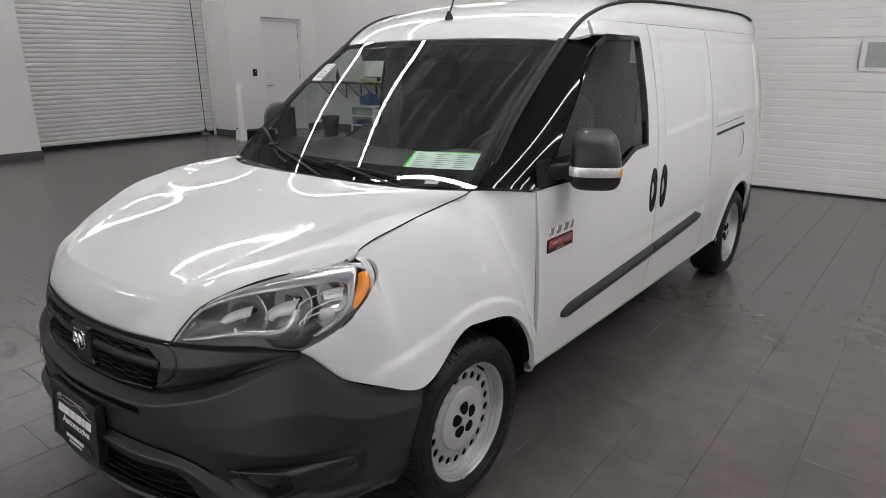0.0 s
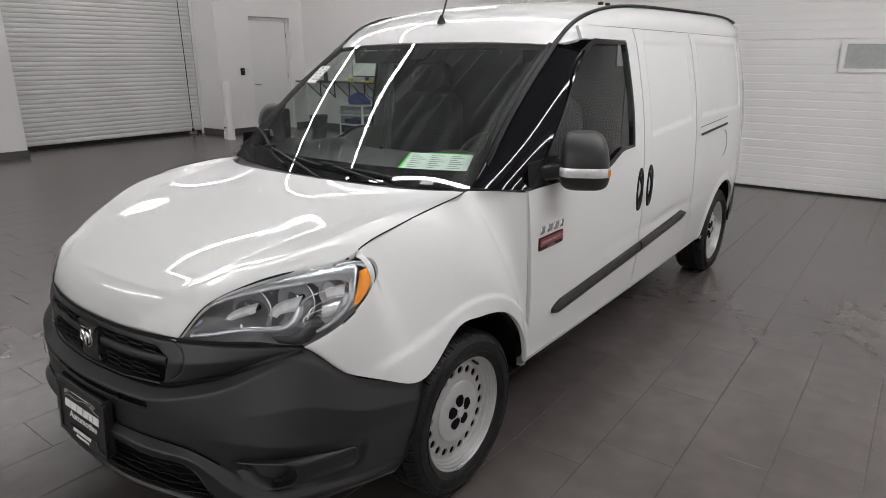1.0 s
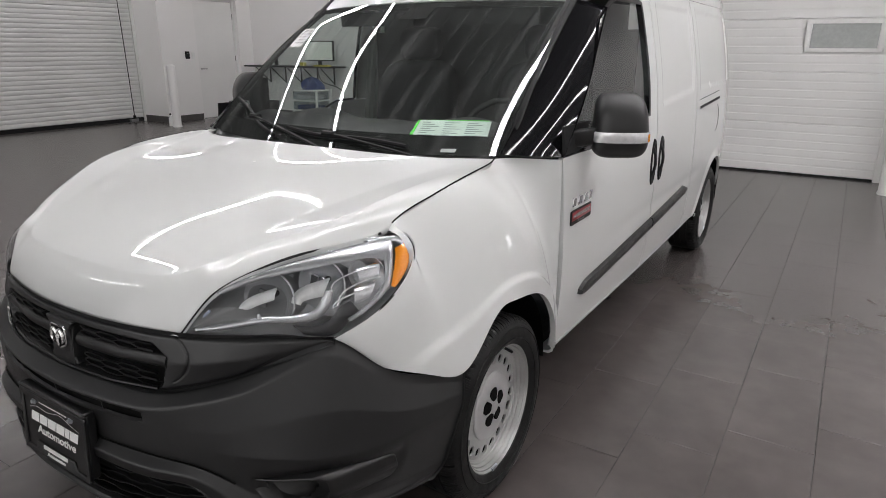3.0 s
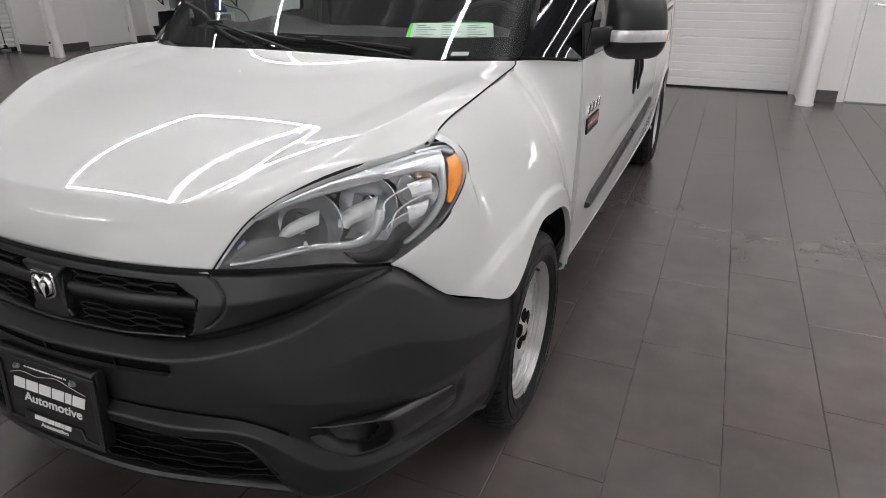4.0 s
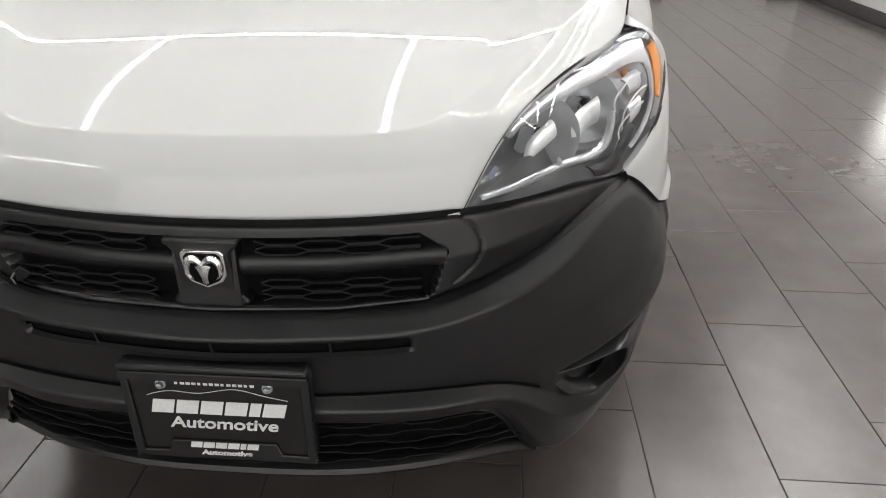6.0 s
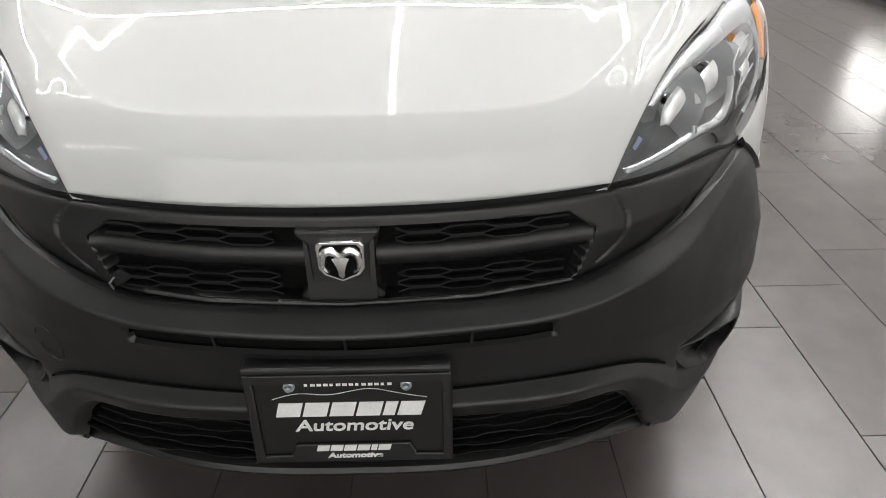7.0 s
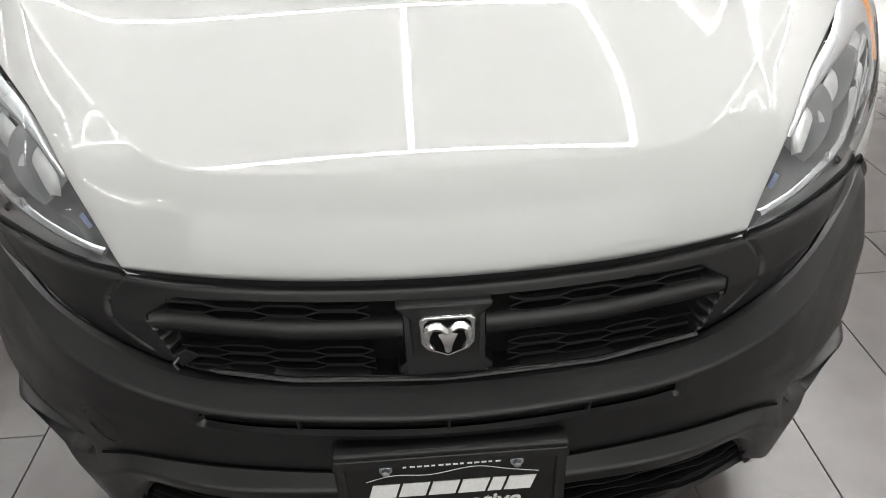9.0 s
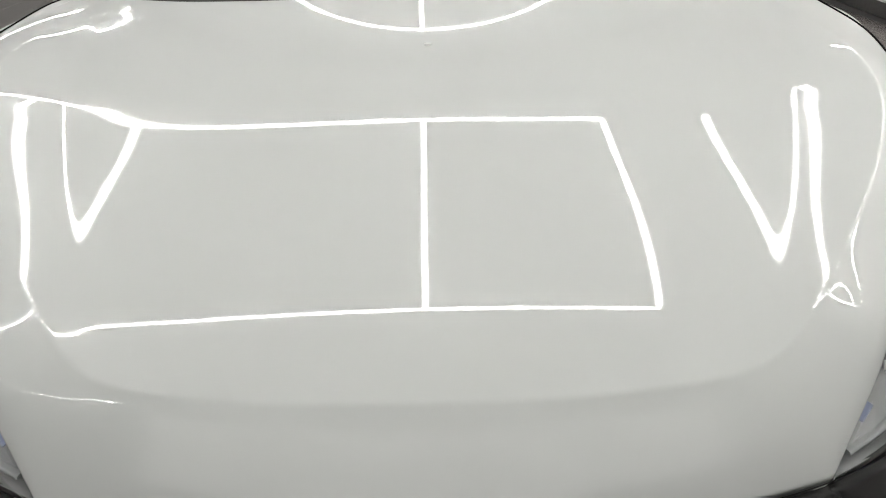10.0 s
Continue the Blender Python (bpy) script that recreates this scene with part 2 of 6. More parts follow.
class Mesh:
    """Vertices and faces gathered for one part."""

    def __init__(self):
        self.v, self.f = [], []

    def grid(self, g, flip=False, wrap=False):
        nv, nu = g.shape[:2]
        o = len(self.v)
        self.v += [tuple(p) for p in g.reshape(-1, 3)]
        for j in range(nv - 1):
            for i in range(nu if wrap else nu - 1):
                k = (i + 1) % nu
                q = (o + j * nu + i, o + j * nu + k, o + (j + 1) * nu + k, o + (j + 1) * nu + i)
                self.f.append(q[::-1] if flip else q)
        return self

    def sheet(self, g, thick=0.012, flip=False):
        """A panel with edges folded inwards."""
        n = normals(g) * (-1 if flip else 1)
        self.grid(g, flip)
        for edge, nn, rev in ((g[0], n[0], False), (g[-1], n[-1], True), (g[:, 0], n[:, 0], True), (g[:, -1], n[:, -1], False)):
            self.grid(np.array([edge - nn * thick, edge]) if not rev else np.array([edge, edge - nn * thick]), flip)
        return self

    def holed(self, g, gone, thick=0.008):
        """A panel without the faces whose corners are all marked."""
        nu = g.shape[1]
        self.sheet(g, thick)
        gone = gone.ravel()
        top = (g.shape[0] - 1) * (nu - 1)
        self.f = [q for k, q in enumerate(self.f) if k >= top or not all(gone[i] for i in q)]
        return self

    def solid(self, g, thick, flip=False):
        """A closed slab: the surface, its back and its rim."""
        n = normals(g) * (-1 if flip else 1)
        self.sheet(g, thick, flip)
        return self.grid(g - n * thick, not flip)

    def box(self, x0, x1, y0, y1, z0, z1):
        o = len(self.v)
        self.v += [(x, y, z) for z in (z0, z1) for y in (y0, y1) for x in (x0, x1)]
        self.f += [tuple(o + i for i in q) for q in ((0, 2, 3, 1), (4, 5, 7, 6), (0, 1, 5, 4), (2, 6, 7, 3), (0, 4, 6, 2), (1, 3, 7, 5))]
        return self

    def prism(self, outline, y0, y1, axis="y"):
        """A convex or simple outline of (a, b) pushed along an axis."""
        o, n = len(self.v), len(outline)
        for d in (y0, y1):
            for a, b in outline:
                self.v.append({"y": (a, d, b), "x": (d, a, b), "z": (a, b, d)}[axis])
        self.f.append(tuple(o + i for i in range(n)))
        self.f.append(tuple(o + n + i for i in reversed(range(n))))
        for i in range(n):
            k = (i + 1) % n
            self.f.append((o + i, o + n + i, o + n + k, o + k))
        return self

    def tube(self, path, radius, sides=8, flat=1.0):
        p = np.asarray(path, float)
        t = np.gradient(p, axis=0)
        t /= np.linalg.norm(t, axis=1, keepdims=True)
        ref = np.array((0, 0, 1.0)) if abs(t[:, 2]).mean() < 0.8 else np.array((1.0, 0, 0))
        rings = []
        for q, d in zip(p, t):
            a = np.cross(d, ref)
            a /= np.linalg.norm(a)
            b = np.cross(a, d)
            rings.append([q + radius * (math.cos(w) * a + flat * math.sin(w) * b) for w in np.linspace(0, 2 * math.pi, sides, endpoint=False)])
        o = len(self.v)
        self.grid(np.array(rings), wrap=True)
        self.f.append(tuple(o + i for i in range(sides)))
        self.f.append(tuple(o + (len(p) - 1) * sides + i for i in reversed(range(sides))))
        return self

    def lathe(self, profile, segs=64, centre=(0, 0, 0), axis="x"):
        """A profile of (along, radius) turned round an axis."""
        w = np.linspace(0, 2 * math.pi, segs, endpoint=False)
        rows = []
        for a, r in profile:
            c, s, k = r * np.cos(w), r * np.sin(w), np.full(segs, a)
            rows.append(np.stack({"x": (k, c, s), "y": (s, k, c), "z": (c, s, k)}[axis], axis=1) + np.asarray(centre))
        return self.grid(np.array(rows), wrap=True)

    def mirrored(self):
        m = Mesh()
        m.v = [(-x, y, z) for x, y, z in self.v]
        m.f = [q[::-1] for q in self.f]
        return m

    def data(self, name, material, smooth=True, angle=35):
        me = bpy.data.meshes.new(name)
        me.from_pydata(self.v, [], self.f)
        bm = bmesh.new()
        bm.from_mesh(me)
        bmesh.ops.remove_doubles(bm, verts=bm.verts, dist=0.00005)
        bmesh.ops.dissolve_degenerate(bm, edges=bm.edges, dist=0.00002)
        bmesh.ops.recalc_face_normals(bm, faces=bm.faces)
        for e in bm.edges:
            e.smooth = smooth and (len(e.link_faces) == 2 and e.calc_face_angle(0) < radians(angle))
        for f in bm.faces:
            f.smooth = smooth
        bm.to_mesh(me)
        bm.free()
        me.materials.append(material)
        return me


def part(name, mesh, material, parent=None, label="", bevel=0.0, smooth=True, angle=35):
    """Links a gathered mesh as one object under a thing or a part."""
    ob = new(name, mesh.data(name, material, smooth, angle))
    if parent is not None:
        ob.parent = parent
    if bevel:
        b = ob.modifiers.new("bevel", "BEVEL")
        b.width, b.segments, b.limit_method = bevel, 2, "ANGLE"
    return tagged(ob, label)


def thing(name, label, category, at=(0, 0, 0), group="", kind=""):
    ob = new(name)
    ob.location = at
    return tagged(ob, label, category, group, kind)


def rounded(x0, x1, z0, z1, r, n=5):
    """Outline of a rounded rectangle."""
    out = []
    for cx, cz, a in ((x1 - r, z1 - r, 0), (x0 + r, z1 - r, 90), (x0 + r, z0 + r, 180), (x1 - r, z0 + r, 270)):
        out += [(cx + r * math.cos(radians(a + 90 * i / n)), cz + r * math.sin(radians(a + 90 * i / n))) for i in range(n + 1)]
    return out


def strips(rows, nu, radius=0.005, sub=10):
    """A surface of flat strips between rows of matched points, smooth along the rows, with small rounded creases at them."""
    rows = [np.asarray(r, float) for r in rows]
    mean = np.mean([np.r_[0, np.cumsum(np.linalg.norm(np.diff(r, axis=0), axis=1))] for r in rows], axis=0)
    a = [spline_on(mean, r, np.linspace(0, mean[-1], nu)) for r in rows]
    out = [a[0]]
    last = a[0]
    for k in range(1, len(a)):
        if k == len(a) - 1:
            ends = [a[k]]
        else:
            p, q, n = a[k - 1], a[k], a[k + 1]
            d0 = np.minimum(0.45, radius / np.maximum(np.linalg.norm(p - q, axis=1), 1e-6))[:, None]
            d1 = np.minimum(0.45, radius / np.maximum(np.linalg.norm(n - q, axis=1), 1e-6))[:, None]
            s0, s1 = q + (p - q) * d0, q + (n - q) * d1
            ends = [s0 * (1 - t) ** 2 + 2 * q * t * (1 - t) + s1 * t * t for t in (0, 0.25, 0.5, 0.75, 1)]
        steps = max(2, int(sub))
        out += [last + (ends[0] - last) * (i / steps) for i in range(1, steps)]
        out += ends
        last = ends[-1]
    return np.array(out)


def smoothstep(x, a, b):
    t = np.clip((np.asarray(x, float) - a) / (b - a), 0, 1)
    return t * t * (3 - 2 * t)


# ---- the room ----
# YF is pulled in close behind the camera so the unseen wall bounces light
XL, XR, YB, YF = -9.5, 3.95, 6.3, -5.2


def structure(name, mesh, material, label, smooth=False, bevel=0.0):
    ob = part(name, mesh, material, None, label, bevel=bevel, smooth=smooth)
    return tagged(ob, category=name.split("_")[0], kind="structure")


floor = structure("floor", Mesh().box(-10.6, XR, YF, 8.3, -0.12, -0.0035), GROUT, "dark grey large-format porcelain tile floor with fine dark joints")
structure("wall_west_front", Mesh().box(XL - 1.0, XL, YF, 2.42, 0, CEIL), WALL, "smooth white painted wall beside the shutter")
structure("wall_west_back", Mesh().box(XL - 1.0, XL, 6.08, 6.88, 0, CEIL).box(XL - 1.0, XL, 7.94, 8.5, 0, CEIL).box(XL - 1.0, XL, 6.88, 7.94, 2.34, CEIL)
          .box(XL - 1.0, XL - 0.16, 6.88, 7.94, 0, 2.34), WALL, "smooth white painted wall with a door recess")
structure("wall_west_head", Mesh().box(XL - 1.0, XL - 0.7, 2.42, 6.08, 3.35, CEIL).box(XL - 1.0, XL - 0.86, 2.42, 6.08, 0, 3.35), WALL, "white wall above the rolling shutter")
structure("wall_alcove", Mesh().box(XL, -2.9, 8.3, 8.5, 0, CEIL), WALL, "white alcove wall behind the shelf")
structure("wall_return", Mesh().box(-3.1, -2.9, YB, 8.3, 0, CEIL), WALL, "white return wall beside the overhead door")
structure("wall_north", Mesh().box(2.02, 2.42, YB, YB + 0.5, 0, CEIL).box(3.56, XR, YB, YB + 0.5, 0, CEIL).box(2.42, 3.56, YB, YB + 0.5, 2.16, CEIL)
          .box(-2.9, 2.02, YB, YB + 0.5, 3.55, CEIL).box(2.42, 3.56, YB + 0.3, YB + 0.5, 0, 2.16).box(-2.9, 2.02, YB + 0.46, YB + 0.6, 0, 3.55), WALL, "white painted wall with two door openings")
# side windows and the added fill glazing behind the camera: along, width, sill and head, all with frosted panes
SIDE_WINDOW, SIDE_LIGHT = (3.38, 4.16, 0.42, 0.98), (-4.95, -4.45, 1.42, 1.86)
REAR_FILL = [(-9.3, 3.85, 0.06, 4.08)]


def pierced(a0, a1, holes):
    """Spans of a wall from a0 to a1 that leave the given openings free: a0, a1, z0, z1."""
    out, at = [], a0
    for h0, h1, z0, z1 in sorted(holes):
        out += [(at, h0, 0, CEIL), (h0, h1, 0, z0), (h0, h1, z1, CEIL)]
        at = h1
    return out + [(at, a1, 0, CEIL)]


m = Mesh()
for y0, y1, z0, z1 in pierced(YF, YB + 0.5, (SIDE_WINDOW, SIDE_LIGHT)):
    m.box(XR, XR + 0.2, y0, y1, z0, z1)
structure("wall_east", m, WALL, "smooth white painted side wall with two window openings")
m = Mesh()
for x0, x1, z0, z1 in pierced(XL, XR, REAR_FILL):
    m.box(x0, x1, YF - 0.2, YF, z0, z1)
structure("wall_south", m, WALL, "unseen white wall set close for bounce light, nearly all fill glazing")
deck = Mesh()
deck.box(-10.6, XR + 0.2, YF - 0.2, 8.5, CEIL, CEIL + 0.1)
for i in range(52):
    deck.box(-10.4 + i * 0.28, -10.4 + i * 0.28 + 0.09, YF, 8.3, CEIL - 0.04, CEIL + 0.01)
structure("ceiling", deck, DECK, "dark painted ribbed metal deck ceiling")

skirt = Mesh()
for x0, x1, y0, y1 in ((XL, XL + 0.014, YF, 2.42), (XL, XL + 0.014, 6.08, 6.86), (XL, XL + 0.014, 7.96, 8.3), (XL - 0.85, XL, 6.066, 6.08), (XL - 0.85, XL + 0.014, 2.42, 2.434),
                       (2.17, 2.40, YB - 0.014, YB), (3.58, XR, YB - 0.014, YB), (XR - 0.014, XR, YF, YB - 0.014), (XL + 0.014, -3.1, 8.286, 8.3)):
    skirt.box(x0, x1, y0, y1, 0, 0.115)
structure("baseboard", skirt, BASE, "dark grey tile skirting along the white walls", bevel=0.002)


# ceiling light lines
def led(x0, y0, x1, y1, wide=0.042):
    """One straight run of a suspended light line: black channel and glowing diffuser."""
    t = thing("ceiling_light", "slim linear light with a white glowing diffuser under the dark ceiling", "ceiling light", ((x0 + x1) / 2, (y0 + y1) / 2, CEIL - 0.1), "ceiling light lines")
    lx, ly = abs(x1 - x0) / 2 or wide / 2, abs(y1 - y0) / 2 or wide / 2
    part("housing", Mesh().box(-lx - 0.004, lx + 0.004, -ly - 0.004, ly + 0.004, 0.0, 0.058), DARKPL, t)
    # lengths of about 1.7 m with a narrow joint between them
    long, along = (max(lx, ly), lx > ly)
    first = (0.77 - (x0 + x1) / 2) % 1.70 if along else long % 1.70
    cuts = [-long] + [c for c in np.arange(first - 1.70 * 8, long, 1.70) if -long + 0.3 < c < long - 0.3] + [long]
    for a, b in zip(cuts, cuts[1:]):
        a, b = a + (0.011 if a > -long else 0), b - (0.011 if b < long else 0)
        m = Mesh().box(a, b, -ly, ly, -0.012, -0.002) if along else Mesh().box(-lx, lx, a, b, -0.012, -0.002)
        part("diffuser", m, LIGHT, t, "white glowing diffuser", smooth=False)


for run in LINES:
    led(*run)


# overhead sectional door in the north wall
def overhead_door():
    t = thing("overhead_door", "closed white sectional overhead door with ribbed panels and a small window", "door", (0, YB + 0.36, 0))
    high = 0.56
    for k in range(7):
        z0 = 0.02 + k * high
        out = [(0.006, z0 + 0.001), (0.0, z0 + 0.004)]
        for r in range(6):
            zr = z0 + 0.004 + r * 0.0925
            out += [(0.0, zr + 0.006), (-0.0022, zr + 0.012), (-0.0022, zr + 0.080), (0.0, zr + 0.086)]
        out += [(0.0, z0 + high - 0.006), (0.006, z0 + high - 0.001)]
        m = Mesh()
        prof = np.array(out)
        g = np.array([[(x, y, z) for y, z in prof] for x in (-2.9, 2.02)])
        m.grid(g)
        m.box(-2.9, 2.02, 0.05, 0.07, z0 + 0.002, z0 + high - 0.002)
        part("door_panel", m, DOORPAINT, t, smooth=False)
    x0, x1, z0, z1 = 1.13, 1.77, 1.385, 1.655
    w = part("window", Mesh().box(x0, x1, -0.012, 0.0, z0, z1), FROST, t, "small frosted window pane")
    f = Mesh()
    for a, b, c, d in ((x0 - 0.045, x1 + 0.045, z1 - 0.008, z1 + 0.035), (x0 - 0.045, x1 + 0.045, z0 - 0.035, z0 + 0.008), (x0 - 0.045, x0 + 0.01, z0 + 0.008, z1 - 0.008), (x1 - 0.01, x1 + 0.045, z0 + 0.008, z1 - 0.008)):
        f.box(a, b, -0.03, -0.004, c, d)
    part("window_frame", f, DOORPAINT, w, "white window frame", bevel=0.008)
    part("bottom_seal", Mesh().box(-2.9, 2.02, -0.012, 0.05, 0.0, 0.02), DARKPL, t, "black rubber seal")


overhead_door()


def side_trim():
    f = Mesh().box(1.955, 2.02, YB + 0.30, YB + 0.352, 0, 3.55).box(-2.9, -2.83, YB + 0.30, YB + 0.352, 0, 3.55)
    tagged(part("trim", f, DOORPAINT, None, "white stop trim at the sides of the overhead door", bevel=0.004), category="trim", kind="structure")


side_trim()


# glowing frosted glazing: two daylit windows and the added fill light behind the camera
def glowing_window(name, hole, material, panes, south=False):
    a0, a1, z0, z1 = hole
    t = tagged(new(name), "white-framed glowing window or added fill glazing", "window", kind="structure")
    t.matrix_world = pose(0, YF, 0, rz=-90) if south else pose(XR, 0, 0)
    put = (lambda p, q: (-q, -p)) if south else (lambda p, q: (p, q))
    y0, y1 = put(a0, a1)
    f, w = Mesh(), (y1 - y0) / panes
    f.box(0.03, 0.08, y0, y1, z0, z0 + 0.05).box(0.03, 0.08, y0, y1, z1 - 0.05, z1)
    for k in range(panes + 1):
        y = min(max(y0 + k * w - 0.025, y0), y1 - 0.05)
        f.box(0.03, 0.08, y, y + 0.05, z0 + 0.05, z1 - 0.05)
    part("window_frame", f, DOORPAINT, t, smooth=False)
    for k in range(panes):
        part("pane", Mesh().box(0.05, 0.06, y0 + k * w + 0.02, y0 + (k + 1) * w - 0.02, z0 + 0.045, z1 - 0.045), material, t, "glowing frosted pane of a window or the added fill", smooth=False)
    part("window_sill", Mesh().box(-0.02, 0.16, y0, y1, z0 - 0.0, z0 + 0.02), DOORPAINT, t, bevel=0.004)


glowing_window("window_1", SIDE_WINDOW, DAYPANE, 1)
glowing_window("window_2", SIDE_LIGHT, DIMPANE, 1)
# unseen fill glazing behind the camera, added to light the bumper from the front
for k, hole in enumerate(REAR_FILL):
    glowing_window("window_%d" % (k + 3), hole, FILLPANE, 7, True)


# steel personnel doors
def steel_door(name, label, m, wide, high, hinge_left):
    t = thing(name, label, "door", kind="structure")
    t.matrix_basis = m
    part("door_leaf", Mesh().box(0.006, wide - 0.006, 0.0, 0.045, 0.012, high - 0.006), DOORPAINT, t, "flat white enamelled leaf", bevel=0.003)
    f = Mesh().box(-0.05, 0, -0.02, 0.10, 0, high + 0.05).box(wide, wide + 0.05, -0.02, 0.10, 0, high + 0.05).box(0, wide, -0.02, 0.10, high, high + 0.05)
    part("door_frame", f, DOORPAINT, t, "white steel frame", bevel=0.004)
    part("threshold", Mesh().box(0, wide, -0.03, 0.10, 0, 0.012), SATIN, t, "metal threshold strip", bevel=0.002)
    hx = -0.008 if hinge_left else wide - 0.008
    for z in (0.25, high / 2 + 0.03, high - 0.28):
        part("hinge", Mesh().lathe([(z - 0.055, 0.0), (z - 0.055, 0.008), (z + 0.055, 0.008), (z + 0.055, 0.0)], 10, (hx + 0.008, -0.008, 0), "z"), SATIN, t, "steel hinge")
    kx = wide - 0.07 if hinge_left else 0.07
    h = Mesh().tube([(kx, -0.002, 0.98), (kx, -0.05, 0.98)], 0.011, 10)
    h.tube([(kx, -0.05, 0.98), (kx + (-0.11 if hinge_left else 0.11), -0.052, 0.98)], 0.009, 10)
    part("handle", h, SATIN, t, "satin steel lever handle")


steel_door("door_1", "closed flat white steel door in a white frame", pose(2.47, YB + 0.02, 0), 1.04, 2.10, False)
steel_door("door_2", "closed flat white steel door set back in the wall", pose(XL - 0.10, 6.93, 0, 0, 0, 90), 0.96, 2.28, False)


# rolling shutter in the west wall
def shutter():
    t = thing("rolling_shutter", "closed pale grey rolling steel shutter with many narrow slats", "shutter", (XL - 0.78, 0, 0))
    y0, y1, pitch = 2.43, 6.07, 0.0775
    prof = [(0.004, 0.0), (0.008, 0.005), (0.013, 0.018), (0.0145, 0.036), (0.013, 0.054), (0.009, 0.067), (0.004, 0.0735), (-0.012, 0.0745), (-0.012, 0.0)]
    m = Mesh()
    m.grid(np.array([[(x, y, z) for x, z in prof + prof[:1]] for y in (y0, y1)]), flip=True)
    data = m.data("slat", SLATS, True, 40)
    for k in range(42):
        s = new("slat", data)
        s.parent, s.location = t, (0, 0, 0.075 + k * pitch)
    part("bottom_bar", Mesh().box(-0.02, 0.03, y0, y1, 0.0, 0.073), DARKPL, t, "black rubber-edged bottom bar", bevel=0.004)
    for y in (y0 - 0.012, y1 - 0.05):
        part("guide_rail", Mesh().box(0.02, 0.05, y, y + 0.06, 0, 3.33), SLATS, t, "steel guide rail", bevel=0.003)
    c = Mesh().tube([(0.06, y1 - 0.30, 3.3), (0.06, y1 - 0.27, 1.5), (0.06, y1 - 0.26, 0.12)], 0.008, 6)
    chain = part("pull_chain", c, DARKPL, t, "dark hanging chain")
    part("weight", Mesh().lathe([(0.06, 0), (0.06, 0.028), (0.12, 0.028), (0.13, 0)], 12, (0.06, y1 - 0.26, 0), "z"), DARKPL, chain)
    part("lock_box", Mesh().box(0.03, 0.10, y1 - 0.36, y1 - 0.20, 0.005, 0.06), SATIN, t, "small grey latch box", bevel=0.006)


shutter()


def bollard(x, y, r, high, label):
    t = thing("bollard", label, "bollard", (x, y, 0), "protective bollards")
    part("post", Mesh().lathe([(0.0, r), (high - 0.05, r), (high - 0.02, r * 0.93), (high, r * 0.6), (high + 0.008, 0.0)], 32, axis="z"), WALL, t)
    part("foot_collar", Mesh().lathe([(0.0, r + 0.006), (0.02, r + 0.006), (0.024, r + 0.001)], 32, axis="z"), DOORPAINT, t)


bollard(2.075, 5.98, 0.082, 1.12, "white painted round steel bollard beside the overhead door")
bollard(XL + 0.72, 5.72, 0.075, 1.10, "white painted round bollard beside the rolling shutter")


def reader():
    t = thing("card_reader", "small black access reader beside a white switch plate on the wall", "card reader", (XL, 6.63, 1.25))
    part("body", Mesh().box(0, 0.03, -0.045, 0.045, -0.07, 0.07), DARKPL, t, "black body", bevel=0.008)
    part("led_window", Mesh().box(0.03, 0.032, -0.012, 0.012, 0.02, 0.03), CLEARLENS, t, "pale indicator window")
    s = thing("switch_plate", "white light switch plate on the wall", "switch", (XL, 6.77, 1.24))
    part("plate", Mesh().box(0, 0.006, -0.036, 0.036, -0.058, 0.058), LABEL, s, bevel=0.002)
    part("rocker", Mesh().box(0.006, 0.011, -0.016, 0.016, -0.032, 0.032), LABEL, s, bevel=0.002)
    b = thing("spray_bottle", "small clear plastic bottle standing by the bollard", "bottle", (XL + 0.5, 5.75, 0))
    part("body", Mesh().lathe([(0, 0.0), (0.0, 0.035), (0.14, 0.035), (0.17, 0.015), (0.2, 0.012), (0.2, 0)], 16, axis="z"), LABEL, b)
    part("cap", Mesh().lathe([(0.2, 0), (0.2, 0.016), (0.23, 0.016), (0.235, 0)], 12, axis="z"), DARKPL, b)


reader()


